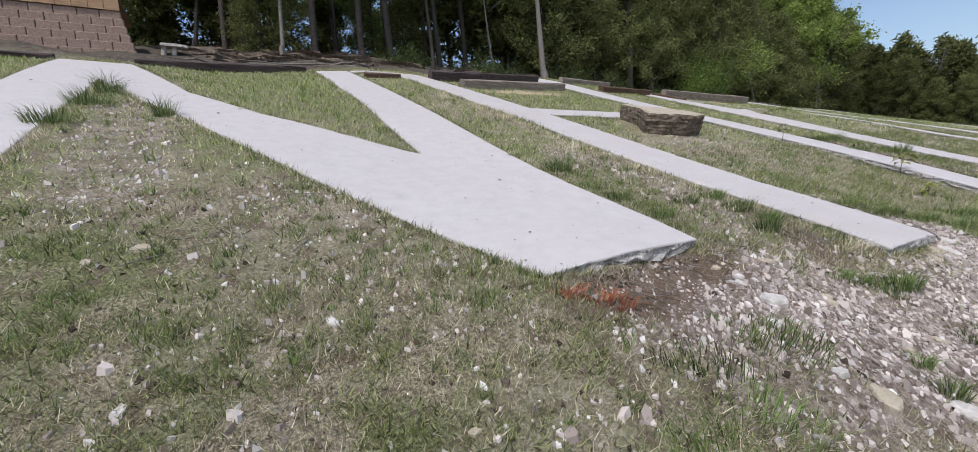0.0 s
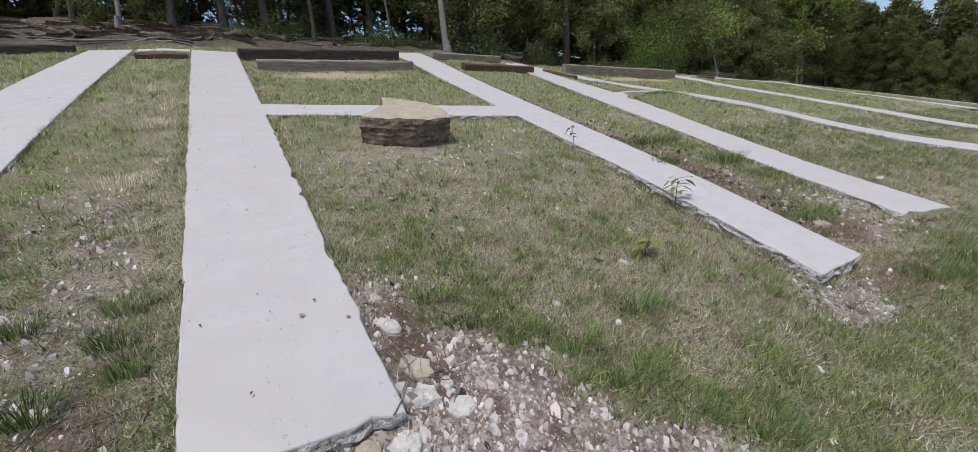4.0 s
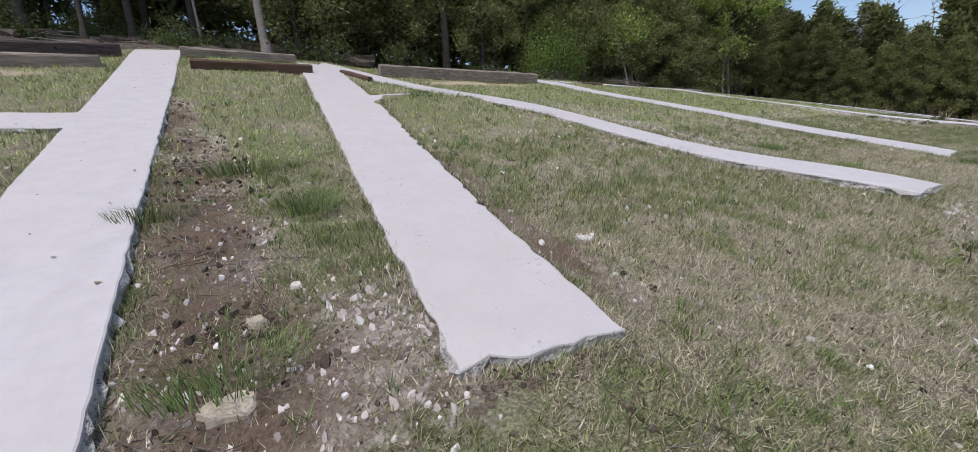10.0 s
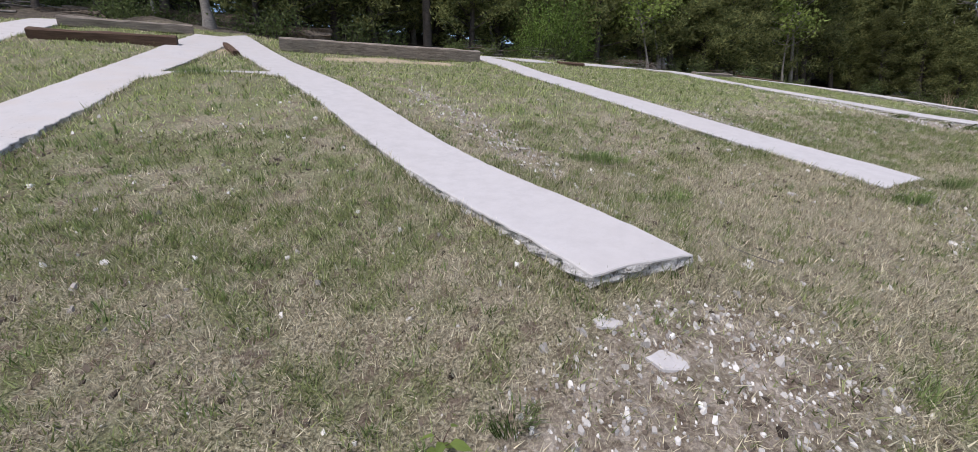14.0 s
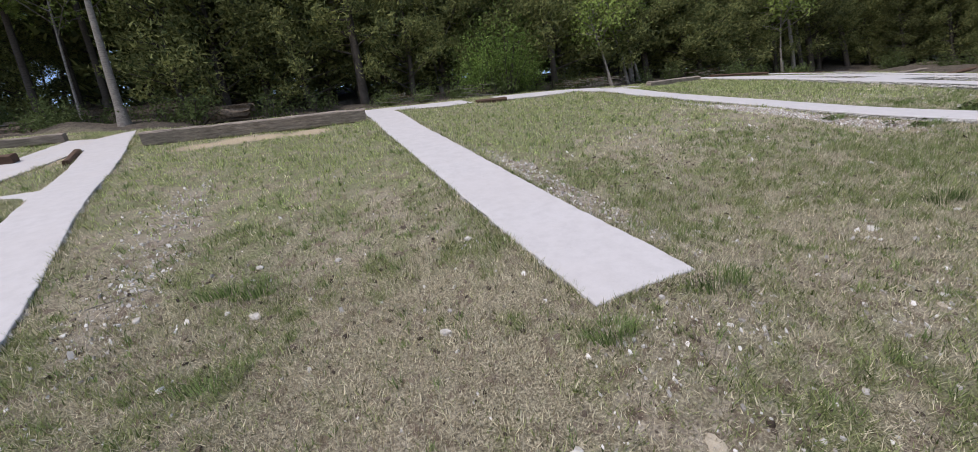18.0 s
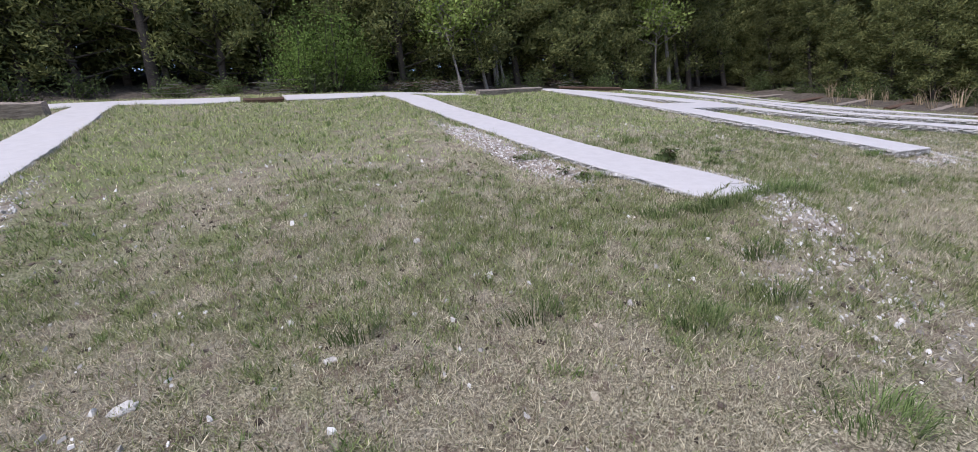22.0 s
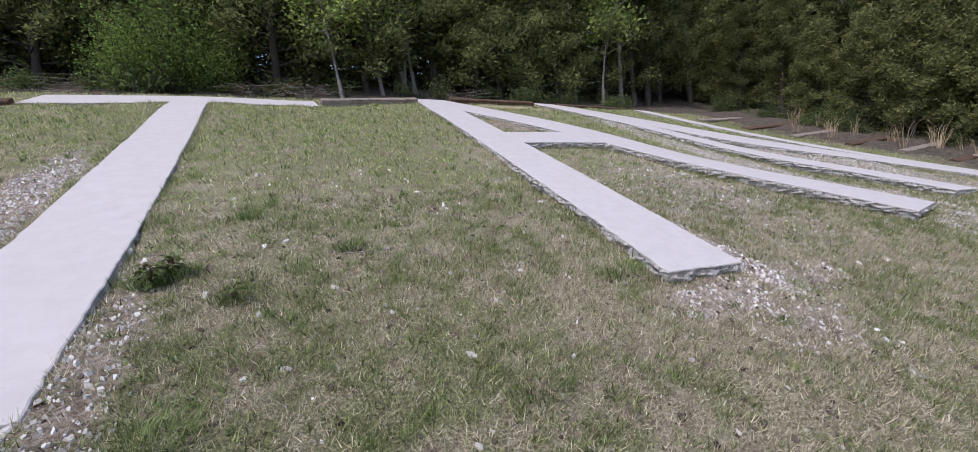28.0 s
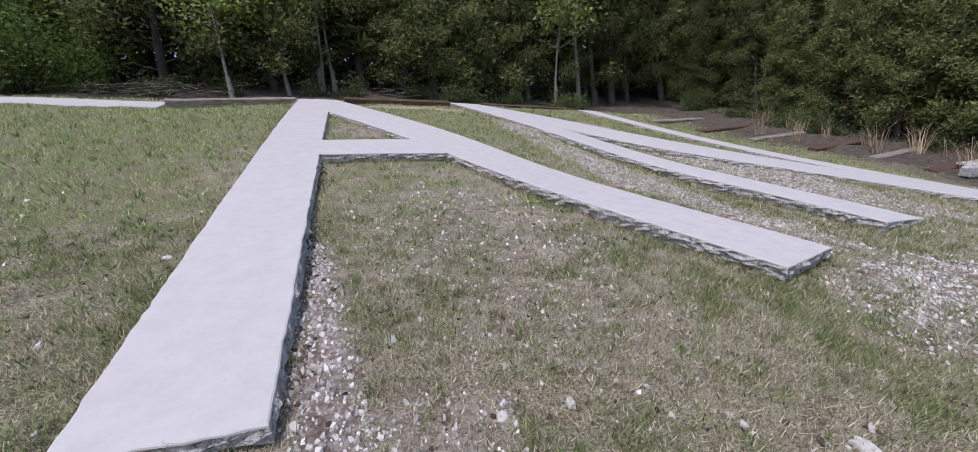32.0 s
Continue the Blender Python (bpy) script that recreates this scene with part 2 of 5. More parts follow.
def lie(u, v):
    """How far the lawn bulges off its plane: the hill is a rounded spur."""
    a, b = (np.clip(u, -17, 29) - 3) / 10, (np.clip(v, -4, 12) - 5) / 10
    bend = (-0.0788) * a * a + (-0.3647) * a * b + (-0.1861) * b * b + (-0.0309) * a**3 + (0.0599) * a * a * b
    bend = bend - 0.3 * np.clip((-7.6 - u) / 3, 0, 1) * np.clip((v - 2) / 9, 0, 1) ** 2
    bend = bend - 0.15 * np.clip((u - 20.5) / 5, 0, 1.3) * np.sin(math.pi * np.clip(v / 11, 0, 1))
    for p, q, h, ru, rv in SWELLS:
        bend = bend + h * np.exp(-(((u - p) / ru) ** 2) - ((v - q) / rv) ** 2)
    return bend


def at(u, v, h=0.0):
    """World place of u along the letters, v uphill, h off the letters' level."""
    g = math.radians(float(np.interp(v, [-60, -22, 19.5, 22.5, 32], [1, SLOPE, SLOPE, 5, 2])))
    h = h + float(lie(u, v))
    return Vector((u, float(np.interp(v, _vs, _py)) - h * math.sin(g), float(np.interp(v, _vs, _pz)) + h * math.cos(g)))


def many(u, v, h):
    g = np.radians(np.interp(v, [-60, -22, 19.5, 22.5, 32], [1, SLOPE, SLOPE, 5, 2]))
    h = h + lie(u, v)
    return np.stack([u, np.interp(v, _vs, _py) - h * np.sin(g), np.interp(v, _vs, _pz) + h * np.cos(g)], -1)


LIFT = -0.034                     # turf below the letters' level
# turf standing over or under the letters' level: u, v, height, reach along u, reach along v
HUMP = (1.05, 4.7, 0.095, 0.7, 0.6)          # turf creeping over the crossbar of the first A
TURF = [(5.1, 0.9, -0.085, 0.9, 1.1), (8.4, 0.6, -0.10, 0.9, 1.0), (-4.8, 0.8, -0.08, 1.1, 1.3), (11.8, 1.0, -0.085, 0.7, 1.1), (-2.95, -0.5, -0.05, 0.6, 0.5), (6.7, -0.35, 0.035, 0.8, 0.5), (13.0, -0.1, 0.035, 0.8, 0.5), (-9.3, 0.4, -0.12, 0.6, 0.26), (-6.9, -0.25, -0.04, 0.6, 0.25), (-8.0, -0.6, -0.10, 0.8, 0.7), (19.2, 2.0, -0.08, 3.2, 3.2), (23.0, 3.5, -0.06, 2.0, 3.5), (-2.0, 3.0, -0.06, 0.3, 2.5), (3.0, -0.4, -0.06, 0.9, 1.0), (-2.9, 0.3, -0.05, 0.8, 2.2), (-10.8, 4.0, 0.03, 3.0, 5.0)]


def cells(u, v, size, seed=0):
    """Smooth random values between 0 and 1 over patches of that size."""
    x, y = np.asarray(u) / size, np.asarray(v) / size
    i, j = np.floor(x).astype(np.int64), np.floor(y).astype(np.int64)
    a, b = x - i, y - j
    a, b = a * a * (3 - 2 * a), b * b * (3 - 2 * b)

    def rnd(p, q):
        h = (p * 374761393 + q * 668265263 + seed * 974634777) & 0x7FFFFFFF
        h = ((h ^ (h >> 13)) * 1274126177) & 0x7FFFFFFF
        return ((h ^ (h >> 16)) & 0xFFFF) / 65535.0

    return (rnd(i, j) * (1 - a) + rnd(i + 1, j) * a) * (1 - b) + (rnd(i, j + 1) * (1 - a) + rnd(i + 1, j + 1) * a) * b


# greener (+) and drier (-) spots: u, v, reach along u, reach along v, how much
LUSH = [(-10.2, 7.0, 0.9, 2.5, 0.35), (-11.5, 2.4, 0.9, 1.6, 0.14), (-2.0, -1.2, 1.0, 0.4, 0.4), (-11.2, 1.0, 1.6, 1.3, 0.08), (-10.3, 0.2, 0.5, 0.5, 0.25), (-5.4, 0.0, 0.7, 1.0, 0.28), (-4.6, 1.2, 1.0, 1.2, -0.05), (-7.9, 0.75, 0.35, 0.25, 0.4), (-8.45, 1.5, 0.15, 0.8, 0.35), (1.0, 0.5, 1.6, 1.8, 0.15), (-8.1, 2.5, 0.4, 2.0, 0.05), (-9.6, -0.1, 0.6, 0.4, 0.5), (-1.9, -1.0, 1.0, 0.5, 0.7), (-1.55, 2.5, 0.3, 2.6, 0.6), (-2.75, 3.0, 0.2, 3.0, 0.4), (13.1, -0.2, 0.6, 0.2, 0.5), (11.3, -1.0, 0.3, 0.3, 0.5), (11.9, -1.05, 0.3, 0.3, 0.4), (4.3, 0.4, 0.35, 0.2, 0.5), (0.6, 4.4, 1.4, 0.5, 0.5),
        (14.5, 0.0, 1.5, 0.5, 0.3), (-12.1, 1.0, 0.4, 0.4, 0.25), (11.4, -1.5, 1.6, 0.6, -0.2), (9.5, 6.0, 4.5, 2.5, 0.25), (15.3, 5.0, 1.6, 4.0, 0.25), (4.6, 6.5, 1.2, 2.5, 0.15), (-5.0, 6.8, 1.5, 1.0, 0.3), (-9.6, 6.5, 0.6, 2.5, 0.3),
        (-7.55, 3.5, 0.25, 3.0, -0.3), (1.0, -0.5, 2.6, 0.7, -0.28), (10.0, -0.9, 1.6, 0.4, -0.2), (5.2, -0.9, 1.4, 0.5, -0.15), (9.0, 2.6, 0.9, 0.5, -0.3), (5.3, 0.6, 0.8, 0.8, -0.3), (9.0, -1.3, 0.6, 0.3, -0.4), (17.5, 0.2, 1.5, 0.5, -0.3), (14.5, -0.9, 1.2, 0.4, -0.3)]
# dark crumbly soil: u, v, reach along u, reach along v
SOIL = [(-9.45, 0.38, 0.55, 0.28), (-8.95, 0.36, 0.5, 0.28), (-0.42, 0.5, 0.16, 0.9), (-0.22, 2.0, 0.16, 0.9), (-2.15, 1.4, 0.4, 2.2), (-2.2, 4.6, 0.3, 1.6), (-9.3, 0.38, 0.5, 0.26), (-6.35, 0.35, 0.2, 0.4), (-7.75, 0.28, 0.25, 0.3), (-2.6, -0.6, 0.5, 0.3)]


def spots(u, v, rows):
    s = 0
    for a, b, ru, rv, k in rows:
        s = s + k * np.exp(-(((u - a) / ru) ** 2) - ((v - b) / rv) ** 2)
    return s


def greenness(u, v):
    """Where the lawn is green rather than straw: finely mixed, greener higher up."""
    n = 0.16 * cells(u, v, 1.3, 1) + 0.22 * cells(u, v, 0.33, 2) + 0.30 * cells(u, v, 0.12, 3) + 0.32 * cells(u, v, 0.055, 4)
    return np.clip((n - 0.5) * 2.6 + 0.41 + 0.05 * np.clip(v, -2, 8) + spots(u, v, LUSH), 0, 1)


def soilness(u, v):
    s = np.zeros_like(u)
    crumbly = 0.6 * cells(u, v, 0.35, 8) + 0.4 * cells(u, v, 0.12, 9)
    for a, b, ru, rv in SOIL:
        s = np.maximum(s, np.clip(2.2 - 1.1 * (((u - a) / ru) ** 2 + ((v - b) / rv) ** 2) - 2.2 * crumbly, 0, 1))
    return s


def wob(u, v):
    t = 0
    for p, q, h, ru, rv in TURF:
        t = t + h * np.exp(-(((u - p) / ru) ** 2) - ((v - q) / rv) ** 2)
    t = t + 0.018 * np.sin(1.7 * u + 0.9 * v) * np.sin(1.1 * v - 0.6 * u + 1) + 0.010 * np.sin(4.3 * u - 2.9 * v + 2) + 0.006 * np.sin(9.1 * u + 7.7 * v)
    p, q, h, ru, rv = HUMP
    return np.minimum(t, -LIFT - 0.014) + h * np.exp(-(((u - p) / ru) ** 2) - ((v - q) / rv) ** 2)


# bare and gravelly spots: u, v, radius along u, radius along v, how bare
BARE = [(-6.35, -0.25, 0.6, 0.5, 1.0), (-8.5, -0.45, 1.1, 0.7, 1.0), (-9.0, 0.15, 0.75, 0.4, 1.0), (-6.7, -0.85, 1.1, 0.55, 1.0), (-5.9, -1.05, 0.6, 0.4, 0.8), (-7.4, -0.45, 0.9, 0.45, 0.9), (-6.3, 0.3, 0.3, 0.4, 0.9), (-11.9, 4.0, 0.4, 1.5, 0.45), (-10.9, 1.6, 0.5, 0.9, 0.28), (-11.6, 0.6, 0.5, 0.5, 0.25), (-10.5, -0.3, 0.4, 0.4, 0.35), (-10.4, 0.9, 0.3, 0.5, 0.3), (-8.1, 0.85, 0.35, 0.5, 0.55), (-7.75, 1.7, 0.2, 0.9, 0.45), (-8.0, 2.6, 0.3, 0.5, 0.3),
        (-5.0, 2.8, 0.9, 0.5, 0.3), (-6.4, 0.75, 0.25, 0.35, 0.8), (-1.95, 2.6, 0.25, 1.6, 0.4), (-2.0, 0.2, 0.8, 0.5, 0.7), (2.9, -1.25, 0.7, 0.4, 0.6), (7.36, 1.9, 0.16, 1.7, 0.6), (2.0, 6.6, 0.6, 0.6, 0.5),
        (12.32, 3.0, 0.24, 1.9, 0.8), (13.18, -0.3, 0.2, 0.2, 0.7), (13.0, -0.62, 0.3, 0.25, 0.75), (12.5, -1.1, 0.5, 0.4, 0.42), (12.3, -1.65, 0.5, 0.3, 0.3), (13.52, 0.6, 0.16, 0.9, 0.7), (17.1, -0.05, 0.4, 0.2, 0.7), (17.35, -0.5, 0.4, 0.3, 0.5), (17.74, 1.0, 0.16, 1.5, 0.95), (18.1, -0.05, 0.35, 0.25, 0.6), (19.2, 1.6, 0.8, 1.6, 0.35), (-3.2, -0.55, 0.6, 0.22, 0.8), (6.2, -1.15, 0.5, 0.3, 0.25), (8.0, -1.05, 0.45, 0.25, 0.25),
        (19.1, 6.6, 0.7, 0.8, 0.8), (22.2, 0.0, 0.9, 0.4, 0.8), (21.5, -0.35, 0.5, 0.3, 0.6), (22.3, 4.0, 0.35, 4.0, 0.7), (25.0, 3.5, 0.6, 4.0, 0.7), (6.7, -0.6, 0.5, 0.3, 0.3), (3.6, 2.5, 0.25, 2.0, 0.4),
        (5.5, 8.9, 1.2, 0.3, 0.6), (-4.5, 9.3, 1.3, 0.3, 0.5), (-9.6, 10.0, 0.6, 0.3, 0.3), (20.8, 10.0, 0.8, 0.35, 0.6)]


SANDY = [(3.7, 7.95, 1.1, 0.35), (-4.7, 7.75, 1.2, 0.4), (5.0, 7.9, 0.5, 0.4), (20.9, 9.9, 1.3, 0.35), (0.85, 8.2, 0.25, 0.6)]


def bareness(u, v):
    n = 0.45 * cells(u, v, 0.7, 5) + 0.35 * cells(u, v, 0.25, 6) + 0.2 * cells(u, v, 0.1, 7)
    s = np.zeros_like(u)
    for a, b, ru, rv, k in BARE:
        d = ((u - a) / ru) ** 2 + ((v - b) / rv) ** 2
        s = np.maximum(s, k * np.clip(2.45 - 0.8 * d - 2.25 * n, 0, 1))
    for a, b, ru, rv in SOIL:
        s = np.maximum(s, 0.8 * np.clip(2.0 - ((u - a) / ru) ** 2 - ((v - b) / rv) ** 2 - 1.9 * n, 0, 1))
    for a, b, ru, rv in SANDY:
        s = np.maximum(s, np.clip(1.8 - ((u - a) / ru) ** 2 - ((v - b) / rv) ** 2 - n, 0, 1))
    return np.clip(s + 1.1 * np.clip(n - 0.62, 0, 1), 0, 1)


def build_ground():
    us = np.concatenate([[-420, -200, -100, -60, -40, -30, -24], np.arange(-20, 34, 0.12), [35, 38, 42, 50, 65, 100, 200, 420]])
    vs = np.concatenate([[-420, -200, -90, -60, -45], np.arange(-36, -5.2, 0.7), np.arange(-5, 12.6, 0.12), np.arange(13, 26, 0.7), [27, 30, 36, 45, 60, 100, 200, 415]])
    U, V = np.meshgrid(us, vs, indexing="ij")
    lit = np.clip((V - 11.3 + 0.4 * np.sin(U * 1.3)) / 0.7, 0, 1)
    lit = np.maximum(lit, np.clip((U - 28.9 + 0.3 * np.sin(V)) / 1.0, 0, 1))
    P = many(U.ravel(), V.ravel(), (LIFT + wob(U, V) + lit * (0.05 + 0.07 * (U < 0.5)) * np.sin(U * 2.2 + V * 3) * np.sin(V * 1.4 - U) - 0.22 * np.clip((V - 11.2) / 0.8, 0, 1) * np.clip((U - 0.5) / 2, 0, 1) * np.clip((22 - V) / 3, 0, 1)).ravel())
    n, k = len(us), len(vs)
    i = np.arange(n * k).reshape(n, k)
    F = np.stack([i[:-1, :-1], i[1:, :-1], i[1:, 1:], i[:-1, 1:]], -1).reshape(-1, 4)
    me = bpy.data.meshes.new("ground")
    me.from_pydata(P.tolist(), [], F.tolist())
    sand = np.zeros_like(U)
    for a, b, ru, rv in SANDY:
        sand = np.maximum(sand, np.clip(1.6 - 1.3 * (((U - a) / ru) ** 2 + ((V - b) / rv) ** 2) + 0.3 * np.sin(9 * U) * np.sin(11 * V), 0, 1))
    dirt = soilness(U, V)
    for name, val in (("dirt", dirt.ravel()), ("sand", sand.ravel()), ("green", greenness(U.ravel(), V.ravel())), ("bare", bareness(U.ravel(), V.ravel())), ("litter", lit.ravel())):
        me.attributes.new(name, "FLOAT", "POINT").data.foreach_set("value", val.astype(np.float32))
    me.polygons.foreach_set("use_smooth", [True] * len(me.polygons))
    me.materials.append(GROUND)
    tagged(new("ground", me), "sloping lawn of short patchy grass and limestone chips", "ground", kind="structure")


build_ground()


# helpers for things -----------------------------------------------------------
def thing(name, place, label, category, group="", kind=""):
    ob = new(name)
    ob.location = place
    ob.empty_display_size = 0.2
    return tagged(ob, label, category, group, kind)


def part(name, bm, material, parent, label=""):
    """One mesh object under a thing; the bmesh is in the parent's axes."""
    me = bpy.data.meshes.new(name)
    bm.to_mesh(me)
    bm.free()
    for m in material if isinstance(material, (list, tuple)) else [material]:
        me.materials.append(m)
    ob = new(name, me)
    ob.parent = parent
    return tagged(ob, label) if label else ob


def raw(name, V, F, material, parent=None, label="", smooth=False):
    me = bpy.data.meshes.new(name)
    me.from_pydata(V.tolist() if hasattr(V, "tolist") else V, [], F.tolist() if hasattr(F, "tolist") else F)
    for m in material if isinstance(material, (list, tuple)) else [material]:
        me.materials.append(m)
    if smooth:
        me.polygons.foreach_set("use_smooth", [True] * len(me.polygons))
    ob = new(name, me)
    if parent:
        ob.parent = parent
    return tagged(ob, label) if label else ob


# the concrete letters ---------------------------------------------------------
RIMS, SHAPES = [], []            # free edges and outlines of the strokes, for the grass along them


def cast(name, corners, lift, letter, seed, joints=(), deep=0.32, rough=0.004, chip=0.0, paint=None, ragged={}):
    """A slab over the corners (u, v): rim a little uneven and rounded, sides bare concrete. joints: edges (by their first corner) where it runs on into the next stroke."""
    rng = random.Random(seed)
    base = letter.location
    SHAPES.append(corners)
    RIMS.extend((a, b) for e, (a, b) in enumerate(zip(corners, corners[1:] + corners[:1])) if e not in joints)
    rim = []
    for e, (a, b) in enumerate(zip(corners, corners[1:] + corners[:1])):
        steps = max(2, int(math.dist(a, b) / 0.065))
        t = Vector((b[0] - a[0], b[1] - a[1])).normalized()
        drift, bite = 0.0, ragged.get(e, 0.0)
        for s in range(steps):
            q = s / steps
            drift = 0.4 * drift + rng.gauss(0, rough) - (abs(rng.gauss(0, chip)) if rng.random() < 0.3 else 0)
            off = drift
            if bite:
                p = Vector((a[0] + (b[0] - a[0]) * q, a[1] + (b[1] - a[1]) * q, seed))
                off -= bite * max(0.0, 0.6 * noise.noise(p * 3.1) + noise.noise(p * 9) + 0.6 * noise.noise(p * 21)) * min(1.0, 6 * q, 6 - 6 * q)
            if e in joints or s == 0:
                off = 0.0
            fixed = e in joints or (s == 0 and (e - 1) % len(corners) in joints)
            rim.append((a[0] + (b[0] - a[0]) * q - t.y * -off, a[1] + (b[1] - a[1]) * q + t.x * -off, fixed))
    n = len(rim)
    area = sum(a[0] * b[1] - a[1] * b[0] for a, b in zip(rim, rim[1:] + rim[:1]))
    sign = 1 if area > 0 else -1
    bm, rings = bmesh.new(), []
    for inset, h in ((0.03, lift - deep), (0.02, lift - 0.15), (0.008, lift - 0.115), (0.0, lift - 0.085), (-0.006, lift - 0.058), (0.0, lift - 0.034), (0.0, lift - 0.012), (0.003, lift - 0.004), (0.011, lift)):
        ring = []
        for k, p in enumerate(rim):
            a, b = rim[k - 1], rim[(k + 1) % n]
            t = Vector((b[0] - a[0], b[1] - a[1])).normalized()
            low = h < lift - 0.02
            lump = 0.02 * noise.noise(Vector((p[0] * 13, p[1] * 13, h * 30 + seed))) + rng.gauss(0, 0.011)
            j = 0.0 if p[2] else inset + (lump if low else 0.0)
            ring.append(bm.verts.new(at(p[0] - t.y * sign * j, p[1] + t.x * sign * j, lift if p[2] and not low else h + (rng.gauss(0, 0.006) if low else 0)) - base))
        rings.append(ring)
    for r, (lo, hi) in enumerate(zip(rings, rings[1:])):
        for k in range(n):
            if rim[k][2] and rim[(k + 1) % n][2] and r > 5:
                continue
            bm.faces.new((lo[k], lo[(k + 1) % n], hi[(k + 1) % n], hi[k])).material_index = 1 if r < 6 else 0
    edges = []
    for k in range(n):
        x, y = rings[-1][k], rings[-1][(k + 1) % n]
        edges.append(bm.edges.get((x, y)) or bm.edges.new((x, y)))
    bmesh.ops.triangle_fill(bm, use_beauty=True, use_dissolve=False, edges=edges)
    bmesh.ops.recalc_face_normals(bm, faces=bm.faces)
    return part(name, bm, [paint or PAINT, CONC], letter)


def leg(b0, b1, t1, t0):
    """Gives points of a stroke's left and right edge at a height v, from its bottom left, bottom right, top right and top left."""
    left = lambda v: (b0[0] + (t0[0] - b0[0]) * (v - b0[1]) / (t0[1] - b0[1]), v)
    right = lambda v: (b1[0] + (t1[0] - b1[0]) * (v - b1[1]) / (t1[1] - b1[1]), v)
    return left, right


def letter(char, corner, label):
    return thing("letter_" + char, at(*corner, -0.3), label, "letter", "hillside letters")


def letter_n(left, right, notch_top, notch_low, foot, lift, seed, label, rough=0.004, waist=(), bite=0.0):
    """left and right: the legs by bottom left, bottom right, top right, top left; the diagonal runs from the left top to the right foot."""
    t = letter("n", left[0], label)
    _, lr = leg(*left)
    rl, _ = leg(*right)
    cast("left_leg", [left[0], left[1], lr(notch_low), left[2], left[3]], lift, t, seed, (2,), rough=rough)
    cast("diagonal", [lr(notch_low), foot, right[0], rl(notch_top), *waist, left[2]], lift, t, seed + 1, (2, 4 + len(waist)), rough=rough, ragged={1: bite})
    cast("right_leg", [right[0], right[1], right[2], right[3], rl(notch_top)], lift, t, seed + 2, (4,), rough=rough, ragged={0: bite})


def letter_h(left, right, bar0, bar1, lift, seed, label):
    t = letter("h", left[0], label)
    _, lr = leg(*left)
    rl, _ = leg(*right)
    cast("left_leg", [left[0], left[1], lr(bar0[0]), lr(bar1[0]), left[2], left[3]], lift, t, seed, (2,), rough=0.004, paint=WORN, ragged={0: 0.035, 1: 0.035})
    cast("crossbar", [lr(bar0[0]), rl(bar0[1]), rl(bar1[1]), lr(bar1[0])], lift, t, seed + 1, (1, 3))
    cast("right_leg", [right[0], right[1], right[2], right[3], rl(bar1[1]), rl(bar0[1])], lift, t, seed + 2, (4,))


def letter_a(left, right, bar0, bar1, peak, lift, seed, label, chip=0.0):
    """Two legs that meet at the top, a crossbar from bar0 up to bar1, and a three-cornered opening over it."""
    t = letter("a", left[0], label)
    _, lr = leg(left[0], left[1], peak, left[3])
    rl, _ = leg(right[0], right[1], right[2], peak)
    crown = ((left[3][0] + right[2][0]) / 2, left[3][1])
    cast("left_leg", [left[0], left[1], lr(bar0), lr(bar1), peak, crown, left[3]], lift, t, seed, (2, 4), ragged={0: 1.5 * chip, 1: 2.2 * chip} if chip else {}, rough=0.004 + chip * 0.1, paint=WORN if chip else None)
    cast("crossbar", [lr(bar0), rl(bar0), rl(bar1), lr(bar1)], lift, t, seed + 1, (1, 3))
    cast("right_leg", [right[0], right[1], right[2], crown, peak, rl(bar1), rl(bar0)], lift, t, seed + 2, (3, 5))


def letter_t(b0, b1, stem, v0, v1, lift, seed, label, foot=(), broken=()):
    t = letter("t", stem[0], label)
    cast("bar", [(b0, v0), stem[3], stem[2], (b1, v0), (b1, v1), (b0, v1)], lift, t, seed, (1,))
    cast("stem", [stem[0], *foot, stem[1], stem[2], stem[3]], lift, t, seed + 1, (2 + len(foot),))
    if broken:
        cast("broken_foot", broken, lift - 0.006, t, seed + 2, rough=0.003)


WHITE = "large white-painted concrete letter %s "
letter_n([(-13.2, 0.6), (-12.66, 0.6), (-12.3, 10.7), (-13.35, 10.7)], [(-9.72, 0.66), (-8.75, 0.6), (-8.12, 10.62), (-8.86, 10.72)], 3.24, 7.3, (-9.95, 0.68), 0.0, 10, WHITE % "N" + "ending above bare gravel", 0.0025, ((-10.72, 5.02), (-11.4, 6.5)), 0.09)
letter_h([(-7.38, -0.04), (-6.56, -0.09), (-6.28, 10.6), (-7.12, 10.68)], [(-3.32, -0.34), (-2.64, -0.34), (-1.72, 10.9), (-2.54, 11.0)], (4.88, 4.17), (5.43, 4.83), 0.0, 20, WHITE % "H" + "with one chipped stained leg")
letter_a([(-1.5, -0.24), (-0.76, -0.4), None, (0.4, 9.9)], [(2.81, -0.58), (3.44, -0.6), (1.3, 11.0), None], 4.75, 5.4, (1.02, 8.75), 0.0, 30, WHITE % "A" + "with a ragged eroded leg", 0.03)
letter_t(3.95, 9.3, [(6.36, -0.18), (7.12, -0.16), (7.12, 9.4), (6.38, 9.4)], 9.4, 10.55, 0.0, 40, WHITE % "T" + "in patchy dry grass")
